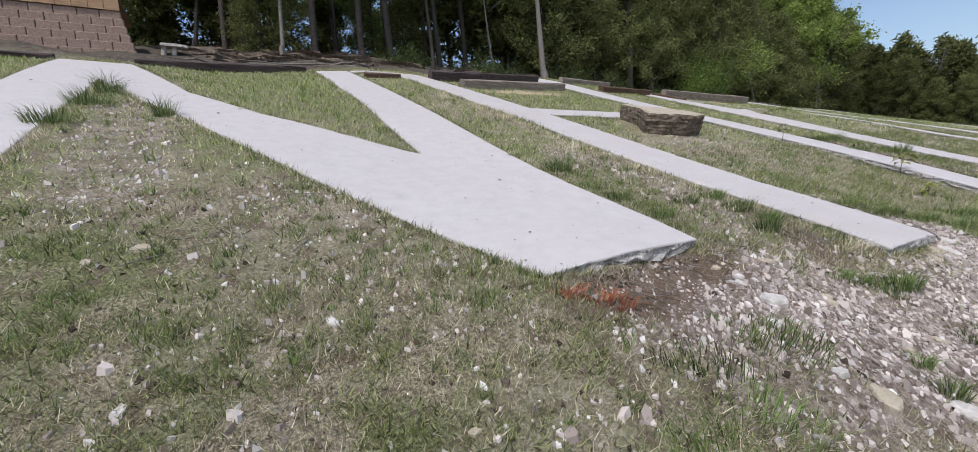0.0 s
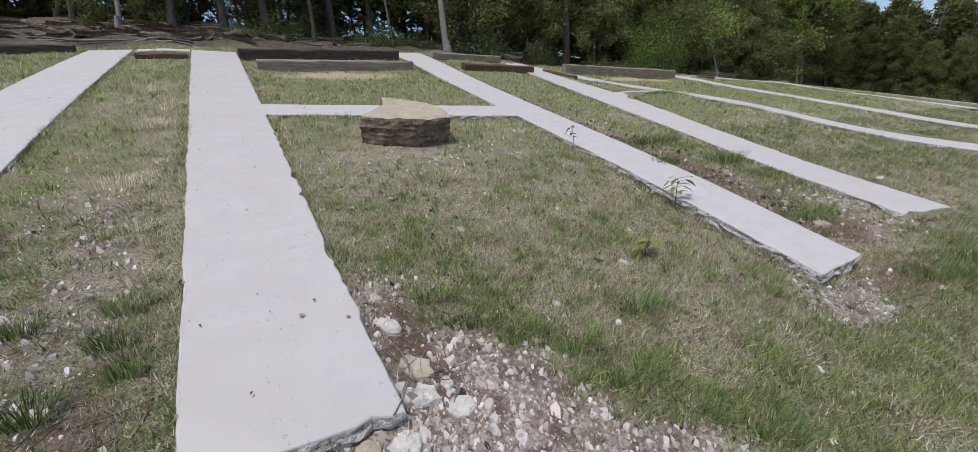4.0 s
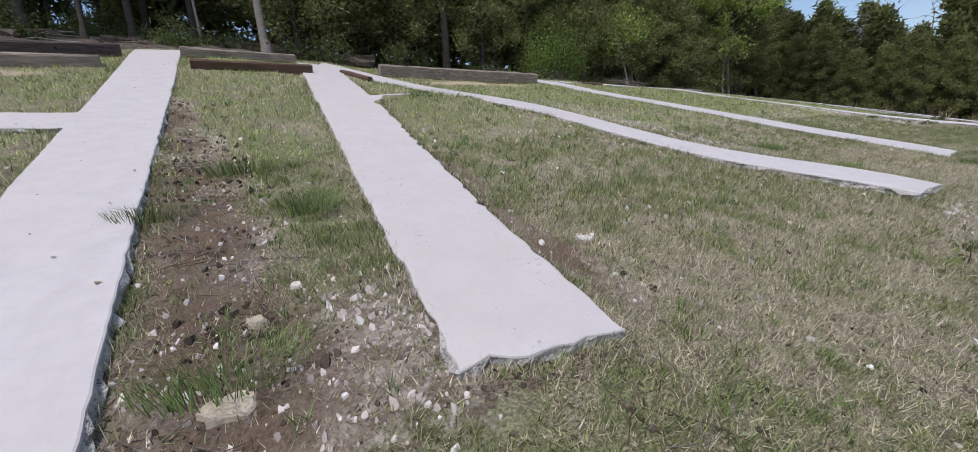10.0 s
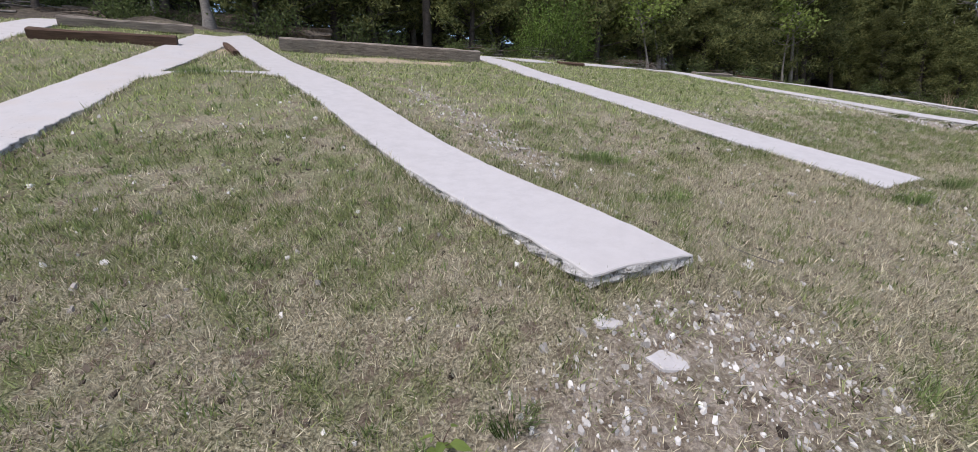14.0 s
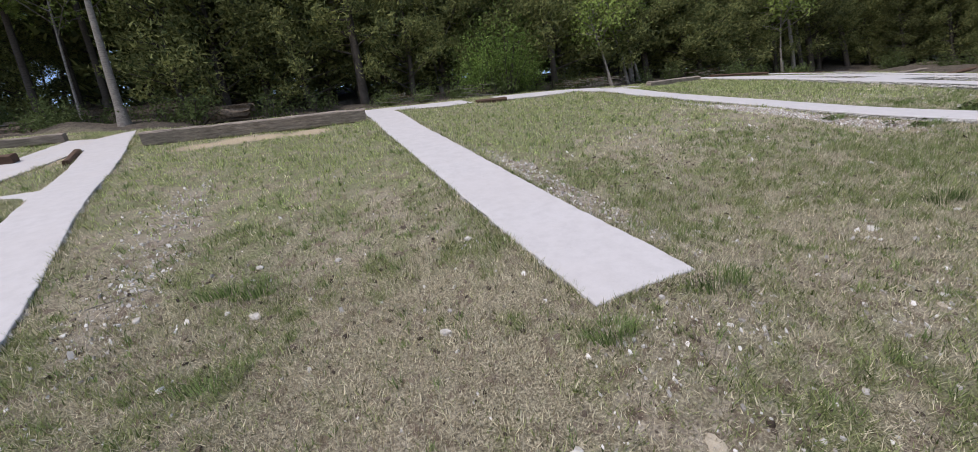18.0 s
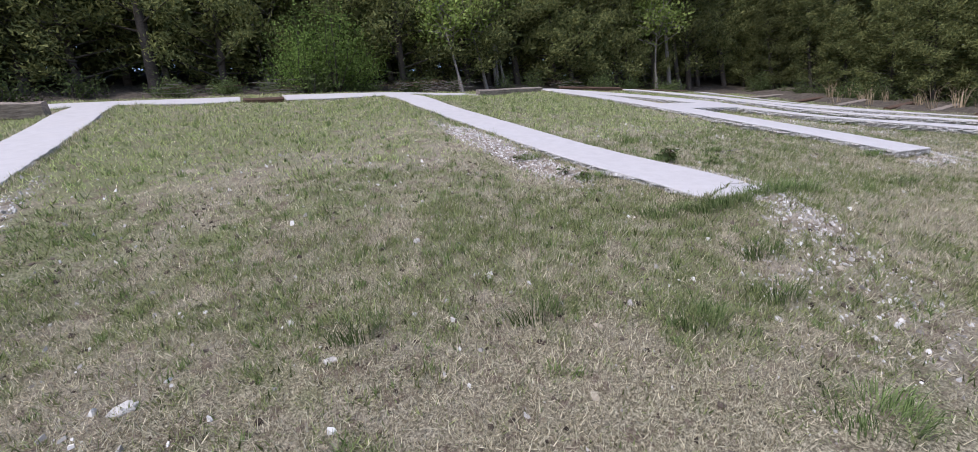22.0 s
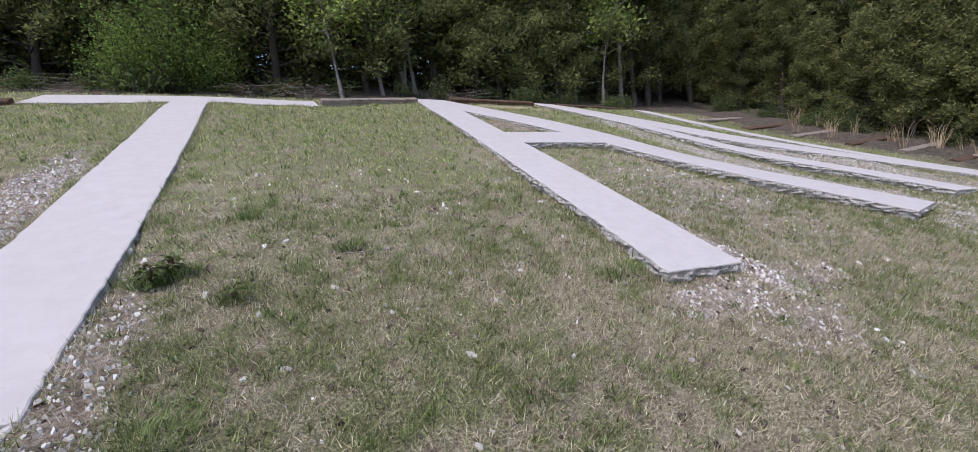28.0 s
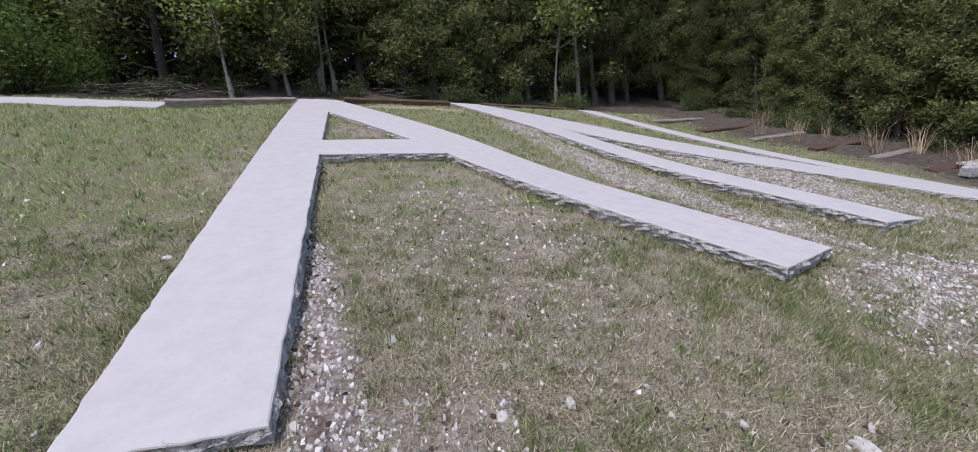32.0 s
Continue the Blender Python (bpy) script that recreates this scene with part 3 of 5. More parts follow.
letter_t(10.25, 15.45, [(12.66, 0.05), (13.41, 0.14), (13.28, 9.4), (12.58, 9.4)], 9.4, 10.7, 0.0, 50, WHITE % "T" + "with a cracked foot", ((12.8, 0.03), (12.93, 0.08), (13.05, 0.09), (13.16, 0.15), (13.3, 0.13)), [(12.67, -0.02), (12.88, -0.07), (13.2, -0.08), (13.38, -0.05), (13.4, 0.134), (13.3, 0.124), (13.16, 0.144), (13.055, 0.084), (12.93, 0.074), (12.8, 0.024)])
letter_a([(16.83, 0.22), (17.53, 0.14), None, (18.1, 10.85)], [(21.03, 0.38), (21.87, 0.53), (18.98, 10.75), None], 4.45, 5.35, (18.55, 8.3), 0.03, 60, WHITE % "A" + "raised above the turf")
letter_n([(23.37, 0.8), (24.03, 0.78), (22.95, 10.95), (22.1, 11.1)], [(27.25, 0.5), (27.95, 0.5), (27.25, 10.9), (26.55, 10.9)], 3.0, 7.0, (27.0, 0.55), 0.03, 70, WHITE % "N" + "beside old timbers")


sill = thing("concrete_sill", at(-8.1, 10.4, -0.3), "narrow pale concrete sill behind a short timber", "sill")
cast("slab", [(-8.06, 10.35), (-7.14, 10.4), (-7.14, 10.72), (-8.06, 10.66)], 0.0, sill, 15)


def inside(u, v):
    """Which places lie under a stroke of a letter."""
    hit = np.zeros(len(u), bool)
    for poly in SHAPES:
        c = np.zeros(len(u), bool)
        for (x0, y0), (x1, y1) in zip(poly, poly[1:] + poly[:1]):
            if y0 != y1:
                c ^= ((y0 > v) != (y1 > v)) & (u < (x1 - x0) * (v - y0) / (y1 - y0) + x0)
        hit |= c
    return hit


# timbers along the top ----------------------------------------------------------
def beam(name, a, b, wide, high, lift, material, label, group="retaining timbers", seed=0, category="timber", bores=()):
    """A squared timber from (u, v) to (u, v), with soft worn edges and a little sag."""
    rng = random.Random(seed)
    p, q = at(*a, lift), at(*b, lift)
    q_end = q
    ob = thing(name, (p + q) / 2, label, category, group)
    n = max(4, int((q - p).length / 0.3))
    x = (q - p).normalized()
    up = Vector((0, -math.sin(radians(SLOPE)), math.cos(radians(SLOPE))))
    y = up.cross(x).normalized()
    up = x.cross(y)
    bm, rings = bmesh.new(), []
    e = 0.02
    prof = [(-wide / 2, e), (-wide / 2 + e, 0), (wide / 2 - e, 0), (wide / 2, e), (wide / 2, high - e), (wide / 2 - e, high), (-wide / 2 + e, high), (-wide / 2, high - e)]
    for k in range(n + 1):
        c = p.lerp(q, k / n) - ob.location
        rings.append([bm.verts.new(c + y * (s + rng.gauss(0, 0.005)) + up * (h + rng.gauss(0, 0.005))) for s, h in prof])
    for r0, r1 in zip(rings, rings[1:]):
        for k in range(8):
            bm.faces.new((r0[k], r1[k], r1[(k + 1) % 8], r0[(k + 1) % 8]))
    bm.faces.new(rings[0])
    bm.faces.new(rings[-1][::-1])
    bmesh.ops.recalc_face_normals(bm, faces=bm.faces)
    body = part("beam", bm, material, ob)
    # raised discs, coloured dark for the shade inside the timber's holes
    for q in bores:
        c = p.lerp(q_end, q) - ob.location - y * (wide / 2) * (1 if y.y > 0 else -1) + up * high * 0.6
        hb = bmesh.new()
        limb_mesh(hb, c - y * 0.006, c + y * 0.006, 0.02, 0.018, 8)
        for f in (hb.verts[:8], hb.verts[-8:]):
            hb.faces.new(list(f))
        part("bolt", hb, HOLEDARK, body, "raised dark disc standing in for a bore hole")
    return ob


# plants ---------------------------------------------------------------------
def sprays(rng, centres, n, spread, size, flat=0.5, up=0.0, slim=0.42):
    """Many small triangular sprays round the centres, as vertex and face arrays."""
    c = np.asarray(centres)[rng.integers(0, len(centres), n)]
    p = c + rng.normal(0, 1, (n, 3)) * np.asarray(spread)
    d = rng.normal(0, 1, (n, 3)) * (1, 1, flat) + (0, 0, up)
    d /= np.linalg.norm(d, axis=1, keepdims=True) + 1e-9
    e = np.cross(d, rng.normal(0, 1, (n, 3)))
    e /= np.linalg.norm(e, axis=1, keepdims=True) + 1e-9
    s = size * rng.uniform(0.5, 1.4, (n, 1))
    V = np.stack([p - e * s * slim, p + d * s, p + e * s * slim], 1).reshape(-1, 3)
    return V, np.arange(3 * n).reshape(-1, 3)


def limb_mesh(bm, a, b, r0, r1, sides=6, bend=0.0, rng=random):
    a, b = Vector(a), Vector(b)
    n = 5 if sides > 4 else 2
    off = Vector((rng.gauss(0, bend), rng.gauss(0, bend), 0))
    prev = None
    for k in range(n + 1):
        q = k / n
        c = a.lerp(b, q) + off * math.sin(q * math.pi)
        x = (b - a).normalized()
        y = x.orthogonal().normalized()
        z = x.cross(y)
        r = r0 + (r1 - r0) * q
        ring = [bm.verts.new(c + (y * math.cos(2 * math.pi * s / sides) + z * math.sin(2 * math.pi * s / sides)) * r * rng.uniform(0.9, 1.1)) for s in range(sides)]
        if prev:
            for s in range(sides):
                bm.faces.new((prev[s], prev[(s + 1) % sides], ring[(s + 1) % sides], ring[s])).smooth = True
        prev = ring


def cedar(seed, tall, wide, label, low=0.3, leaves=18000, leaf=0.14):
    """A juniper: a trunk with many limbs and a ragged cone of fine dark sprays."""
    rng, nr = random.Random(seed), np.random.default_rng(seed)
    t = thing("cedar_tree", (0, 0, -900), label, "tree", "cedars at the wood's edge")
    bm = bmesh.new()
    limb_mesh(bm, (0, 0, -0.4), (rng.gauss(0, 0.15), rng.gauss(0, 0.15), tall), 0.035 * tall * 0.55, 0.015, 7, 0.1, rng)
    cen = []
    for k in range(64):
        z = low + (tall - low) * (k / 64) ** 0.9
        r = wide * (1 - (z - low) / (tall - low)) ** 0.65 * rng.uniform(0.45, 1.1) + 0.12
        a = k * 2.4 + rng.uniform(-0.6, 0.6)
        tip = Vector((math.cos(a) * r, math.sin(a) * r, z + r * rng.uniform(0.1, 0.5)))
        if z < tall * 0.8:
            limb_mesh(bm, (0, 0, z), tip, 0.035, 0.006, 4, 0.04, rng)
        for q in (0.45, 0.65, 0.8, 0.92, 1.0, 1.06):
            cen.append((tip.x * q, tip.y * q, z + (tip.z - z) * q))
    part("trunk", bm, SHADEDBARK, t)
    V, F = sprays(nr, cen, leaves, (0.2, 0.2, 0.15), leaf, 0.7, 0.45, 0.2)
    raw("crown", V, F, CEDARLEAF, t)
    return t


def broadleaf(seed, tall, label, name="oak_tree", leaves=5000, bark=None, lean=0.05, crown=0.5, leaf=0.12, leafmat=None, thick=0.11):
    """A slender tree with a bare lower trunk, forked limbs and a thin spring crown."""
    rng, nr = random.Random(seed), np.random.default_rng(seed)
    t = thing(name, (0, 0, -900), label, "tree", "trees of the wood")
    bm = bmesh.new()
    top = Vector((rng.gauss(0, lean) * tall, rng.gauss(0, lean) * tall, tall))
    limb_mesh(bm, (0, 0, -0.4), top, thick, 0.02, 8, 0.12, rng)
    limb_mesh(bm, (0, 0, -0.4), top * (0.7 / tall), thick * 1.9, thick * 0.95, 8, 0.0, rng)
    cen = []
    for k in range(16):
        q = crown + (1 - crown) * k / 16
        a = Vector((top.x * q, top.y * q, tall * q))
        w = k * 2.4 + rng.uniform(-0.5, 0.5)
        ln = tall * 0.28 * (1.15 - 0.6 * k / 16) * rng.uniform(0.6, 1.2)
        b = a + Vector((math.cos(w) * ln, math.sin(w) * ln, ln * rng.uniform(0.3, 0.9)))
        limb_mesh(bm, a, b, thick * 0.35, 0.006, 5, 0.1, rng)
        for j in range(3):
            m = a.lerp(b, rng.uniform(0.4, 0.9))
            e = m + Vector((rng.gauss(0, 0.5), rng.gauss(0, 0.5), rng.gauss(0.2, 0.3)))
            limb_mesh(bm, m, e, 0.018, 0.004, 3, 0.05, rng)
            cen += [tuple(m.lerp(e, s)) for s in (0.5, 0.8, 1.0)]
    part("trunk", bm, bark or BARK, t)
    if leaves:
        V, F = sprays(nr, cen, leaves, (0.28, 0.28, 0.22), leaf, 0.8)
        raw("crown", V, F, leafmat or OAKLEAF, t)
    return t


def shrub(seed, tall, wide, label, leaves=2200, leaf=0.07, leafmat=None, name="shrub", stems=12):
    rng, nr = random.Random(seed), np.random.default_rng(seed)
    t = thing(name, (0, 0, -900), label, "shrub", "undergrowth of the wood")
    bm, cen = bmesh.new(), []
    for k in range(stems):
        a, r = rng.uniform(0, 6.3), wide * rng.uniform(0.1, 1.1)
        b = Vector((math.cos(a) * r, math.sin(a) * r, tall * rng.choice((rng.uniform(0.3, 0.8), rng.uniform(0.6, 1.2))) * (1.1 - 0.4 * r / wide)))
        limb_mesh(bm, (0, 0, -0.15), b, 0.02, 0.004, 4, 0.08, rng)
        cen += [tuple(b * q) for q in (0.35, 0.55, 0.7, 0.85, 1.0)]
    part("woody_stem", bm, SHADEDBARK, t)
    V, F = sprays(nr, cen, leaves, (0.16 * wide + 0.05, 0.16 * wide + 0.05, 0.1 * tall + 0.04), leaf, 0.8)
    raw("foliage", V, F, leafmat or SHRUBLEAF, t)
    return t


OLD, TAR, BRN = "weathered grey-brown timber laid along the top of the lawn", "dark creosoted timber laid along the top of the lawn", "brown timber laid along the top of the lawn"
beam("timber", (-20.5, 11.0), (-13.45, 10.9), 0.2, 0.22, -0.16, DARKTIMBER, TAR, seed=1)
beam("timber", (-12.25, 10.9), (-9.05, 10.75), 0.2, 0.22, -0.12, DARKTIMBER, TAR, seed=2)
beam("timber", (-8.02, 9.55), (-7.2, 9.5), 0.16, 0.2, -0.13, BROWNTIMBER, BRN, seed=3)
beam("timber", (-6.3, 9.75), (-2.72, 9.95), 0.2, 0.24, -0.06, DARKTIMBER, "dark creosoted timber with bolt holes, lying behind a second one", seed=4, bores=(0.02, 0.42, 0.52, 0.75))
beam("timber", (-6.1, 8.45), (-2.95, 8.5), 0.22, 0.24, -0.1, TIMBER, "split weathered timber above a strip of bare sand", seed=5)
beam("timber", (-1.75, 8.25), (0.25, 8.2), 0.2, 0.26, -0.12, BROWNTIMBER, BRN, seed=6)
beam("timber", (-1.8, 9.9), (0.35, 9.95), 0.2, 0.18, -0.03, TIMBER, OLD, seed=7)
beam("timber", (1.95, 8.9), (6.3, 8.4), 0.22, 0.27, -0.06, TIMBER, "long weathered timber with a washed-out gap under it", seed=8)
beam("timber", (0.98, 8.6), (1.18, 7.5), 0.11, 0.12, -0.07, BROWNTIMBER, "short grey timber offcut in the opening of the letter", seed=13)
beam("timber", (9.36, 9.45), (10.2, 9.4), 0.2, 0.18, -0.12, BROWNTIMBER, BRN, seed=9)
beam("timber", (15.52, 9.85), (18.0, 10.2), 0.2, 0.2, -0.08, TIMBER, "cracked weathered timber along the top of the lawn", seed=10)
beam("timber", (19.15, 10.65), (21.95, 10.6), 0.2, 0.2, -0.1, BROWNTIMBER, "brown timber above a strip of pale sand", seed=11)
beam("timber", (23.2, 11.2), (26.4, 11.2), 0.2, 0.2, -0.16, BROWNTIMBER, BRN, seed=12)
STEP = "old grey-brown timber of the stepped edging beside the last letter"
for k, (u, v) in enumerate(((28.3, 9.4), (28.9, 8.0), (29.3, 6.6), (29.7, 5.2), (29.9, 4.0), (29.6, 2.8))):
    beam("timber", (u, v), (u + 2.6, v + 0.2), 0.22, 0.2, -0.17, (TIMBER, BROWNTIMBER)[k % 2], STEP, "stepped edging", seed=30 + k)
beam("board", (30.6, 2.75), (32.4, 2.55), 0.18, 0.05, 0.05, CHIP, "pale weathered board lying on the edging timbers", "", 41, "board")


def boulder(name, centre, size, label, seed, material, top=None, turn=0.0, cuts=3, rough=0.05, layers=0.0, group="", category="rock", sink=0.25, tilt=SLOPE * 0.6):
    """A broken stone: a cut block with bedding steps and a rough face; a paler top where it has one."""
    rng = random.Random(seed)
    bm = bmesh.new()
    bmesh.ops.create_cube(bm, size=1.0)
    bmesh.ops.subdivide_edges(bm, edges=bm.edges, cuts=cuts, use_grid_fill=True)
    if cuts < 3:
        bmesh.ops.bevel(bm, geom=[e for e in bm.edges if e.is_boundary or e.calc_face_angle(0) > 0.5], offset=0.22, segments=1, affect="EDGES")
    for vert in bm.verts:
        c = vert.co
        n = noise.noise_vector(c * 2.2 + Vector((seed * 3.1, seed, 0)))
        m = noise.noise_vector(c * 7 + Vector((seed, 0, 2)))
        flat = 0.25 if c.z > 0.49 else 1.0
        step = layers * (0.5 if int((c.z + 0.5) * 6 + rng.random() * 0.5) % 2 else -0.5)
        vert.co = Vector((c.x * (1 + step) * size[0], c.y * (1 + step) * size[1], c.z * size[2])) + Vector((n.x * size[0], n.y * size[1], n.z * size[2] * flat)) * rough * 4 + m * rough * flat
    for f in bm.faces:
        f.material_index = 1 if top and f.normal.z > 0.75 else 0
    bm.normal_update()
    for f in bm.faces:
        f.material_index = 1 if top and f.calc_center_median().z > size[2] * 0.36 and f.normal.z > 0.6 else 0
    me = bpy.data.meshes.new(name)
    bm.to_mesh(me)
    bm.free()
    for m in (material, top or material):
        me.materials.append(m)
    ob = new(name, me)
    ob.matrix_world = Matrix.Translation(at(*centre, LIFT + size[2] * (0.5 - sink))) @ pose(0, 0, 0, tilt, 0, turn)
    return tagged(ob, label, category, group)


def bedded_rock(name, outline, heights, label, seed, material, top, category="rock"):
    """A broken block of bedded stone over an outline (u, v, how high its rim stands there): layered rough sides, a smoother pale top."""
    rng = random.Random(seed)
    base = at(*outline[0][:2], LIFT)
    ring = []
    for a, b in zip(outline, outline[1:] + outline[:1]):
        m = max(2, int(math.dist(a[:2], b[:2]) / 0.035))
        ring += [tuple(x + (y - x) * k / m for x, y in zip(a, b)) for k in range(m)]
    cu, cv = sum(p[0] for p in ring) / len(ring), sum(p[1] for p in ring) / len(ring)
    bm, rings = bmesh.new(), []
    for k in range(heights + 1):
        q, row = k / heights, []
        shelf = rng.uniform(-0.012, 0.012) if k < heights else -0.02
        for u, v, h in ring:
            w = Vector((u * 5, v * 5, k * 0.35 + seed))
            out = 1 + shelf + 0.03 * noise.noise(w) + 0.03 * noise.noise(w * 2.7) - 0.03 * (1 - q) * (q < 0.3)
            low = float(wob(np.array(u), np.array(v))) + LIFT - 0.06
            row.append(bm.verts.new(at(cu + (u - cu) * out, cv + (v - cv) * out, low + (h + 0.06) * q + 0.012 * noise.noise(w * 2) * (0 < k)) - base))
        rings.append(row)
    for f in (0.93, 0.75, 0.5, 0.25):
        rings.append([bm.verts.new(at(cu + (u - cu) * f, cv + (v - cv) * f, LIFT + h * (0.35 + 0.65 * f) + 0.65 * (1 - f) * TOPH + 0.022 + 0.012 * noise.noise(Vector((u * 4 * f, v * 4 * f, seed)))) - base) for u, v, h in ring])
    n = len(ring)
    for r, (lo, hi) in enumerate(zip(rings, rings[1:])):
        for k in range(n):
            bm.faces.new((lo[k], lo[(k + 1) % n], hi[(k + 1) % n], hi[k])).material_index = 1 if r >= heights else 0
    bm.faces.new(rings[-1]).material_index = 1
    bmesh.ops.recalc_face_normals(bm, faces=bm.faces)
    me = bpy.data.meshes.new(name)
    bm.to_mesh(me)
    bm.free()
    me.materials.append(material)
    me.materials.append(top)
    ob = new(name, me)
    ob.location = base
    return tagged(ob, label, category)


TOPH = 0.27
bedded_rock("boulder", [(-5.62, 3.58, 0.30), (-5.4, 3.34, 0.31), (-5.12, 3.2, 0.32), (-4.66, 3.24, 0.32), (-4.55, 3.55, 0.31), (-4.56, 4.1, 0.27), (-4.74, 4.55, 0.24), (-5.02, 4.62, 0.25), (-5.14, 4.2, 0.27), (-5.3, 3.95, 0.28)], 14,
            "flat-topped limestone boulder, pale above with a dark layered broken face", 3, ROCK, ROCKTOP)


def fragment(name, u, v, r, thick, label, seed, material, group="", category="stone", stretch=1.5):
    """A flat broken piece with an uneven many-sided outline, half sunk in the turf."""
    rng = random.Random(seed)
    a0, n = rng.uniform(0, 6.28), rng.randint(11, 15)
    base = at(u, v, LIFT + float(wob(np.array(u), np.array(v))))
    bm, g = bmesh.new(), math.tan(radians(SLOPE))
    rings = [[], [], []]
    for k in range(n):
        a = 2 * math.pi * (k + rng.uniform(-0.3, 0.3)) / n
        q = r * rng.uniform(0.72, 1.1)
        x, y = math.cos(a) * q * stretch, math.sin(a) * q
        x, y = x * math.cos(a0) - y * math.sin(a0), x * math.sin(a0) + y * math.cos(a0)
        for ring, f, z in zip(rings, (1.0, 1.0, 0.86), (-0.04, thick * 0.6, thick)):
            ring.append(bm.verts.new((x * f, y * f, y * f * g + z + rng.gauss(0, thick * 0.12))))
    for lo, hi in zip(rings, rings[1:]):
        for k in range(n):
            bm.faces.new((lo[k], lo[(k + 1) % n], hi[(k + 1) % n], hi[k]))
    mid = bm.verts.new((0, 0, thick * 1.05))
    for k in range(n):
        bm.faces.new((rings[2][k], rings[2][(k + 1) % n], mid))
    me = bpy.data.meshes.new(name)
    bm.to_mesh(me)
    bm.free()
    me.materials.append(material)
    ob = new(name, me)
    ob.location = base
    return tagged(ob, label, category, group)


# ledges, roots and stones of the bank behind the first letters ---------------------
def bank():
    rng = random.Random(8)
    for k in range(60):
        u, v = rng.uniform(-12, 3), rng.uniform(13.3, 19.5)
        w = rng.uniform(0.5, 1.5)
        boulder("ledge_rock", (u, v), (w, rng.uniform(0.4, 0.8), rng.uniform(0.16, 0.34)), "flat brown ledge of limestone in the wooded bank", 100 + k, ROCK, None, rng.uniform(-15, 15), 3, 0.06, 0.03, "ledges in the bank", "rock", 0.3)
    for k in range(34):
        u, v = rng.uniform(-11.3, -3.0), rng.uniform(12.0, 17.5)
        bm = bmesh.new()
        a = Vector((0, 0, 0))
        d = Vector((rng.choice((-1, 1)) * rng.uniform(0.5, 1.0), rng.uniform(-0.4, 0.4), 0))
        for s in range(3):
            b = a + d * rng.uniform(0.35, 0.6) + Vector((0, rng.gauss(0, 0.12), rng.gauss(0, 0.02)))
            limb_mesh(bm, a, b, 0.035 - 0.009 * s, 0.026 - 0.009 * s, 5, 0.03, rng)
            a = b
        root = thing("tree_root", at(u, v, LIFT + 0.03), "bare grey-brown tree root snaking over the bank", "root", "roots on the bank")
        part("root", bm, BARK, root)


bank()


# the block-walled deck above the first letter ---------------------------------------
def slab_box(bm, lo, hi, e=0.01):
    """A box with chamfered upright edges, in its parent's axes."""
    x0, y0, z0 = lo
    x1, y1, z1 = hi
    rings = []
    for z, i in ((z0, 0), (z1 - e, 0), (z1, e)):
        rings.append([bm.verts.new(p) for p in ((x0 + i, y0 + e + i, z), (x0 + e + i, y0 + i, z), (x1 - e - i, y0 + i, z), (x1 - i, y0 + e + i, z), (x1 - i, y1 - e - i, z), (x1 - e - i, y1 - i, z), (x0 + e + i, y1 - i, z), (x0 + i, y1 - e - i, z))])
    for a, b in zip(rings, rings[1:]):
        for k in range(8):
            bm.faces.new((a[k], a[(k + 1) % 8], b[(k + 1) % 8], b[k]))
    bm.faces.new(rings[0][::-1])
    bm.faces.new(rings[-1])


def deck():
    base = at(-12.45, 14.0, 0.0)
    d = thing("viewing_deck", base, "small wooden viewing deck on a low split-face block wall", "deck")
    rng = random.Random(4)
    for row in range(-3, 5):
        x = 0.0
        lean = 0.045 * row
        while x > -4.6:
            w = 0.42 if not (x == 0.0 and row % 2) else 0.21
            bm = bmesh.new()
            slab_box(bm, (x - w + 0.006 - lean, lean + rng.uniform(-0.006, 0.006), row * 0.203 + 0.045), (x - 0.006 - lean, lean + 0.22, row * 0.203 + 0.2445), 0.014)
            part("block", bm, BLOCK, d)
            x -= w
    lean = 0.035 * 7
    for k in range(15):
        w = 0.30
        bm = bmesh.new()
        slab_box(bm, (-(k + 1) * w + 0.004 - lean + 0.06, lean - 0.10 + rng.uniform(-0.005, 0.005), 1.06), (-k * w - 0.004 - lean + 0.06, lean - 0.06, 1.40 + rng.uniform(-0.01, 0.01)), 0.004)
        part("plank", bm, CEDARPLANK, d)
    bm = bmesh.new()
    slab_box(bm, (-4.6, lean - 0.1, 1.40), (lean * 0 - 0.16, 2.4, 1.44))
    part("deck_floor", bm, CEDARPLANK, d)
    bm = bmesh.new()
    slab_box(bm, (-4.55, 0.5, -0.5), (-0.35, 2.3, 1.05))
    part("core", bm, BLOCK, d)
    for x in (-0.26, -1.9, -3.5):
        bm = bmesh.new()
        slab_box(bm, (x - 0.06, lean - 0.04, 1.442), (x, lean + 0.02, 2.5))
        part("post", bm, DARKTIMBER, d, "dark post")
    bm = bmesh.new()
    slab_box(bm, (-4.5, lean - 0.03, 2.4), (-0.2, lean + 0.05, 2.46))
    part("rail", bm, DARKTIMBER, d)


deck()


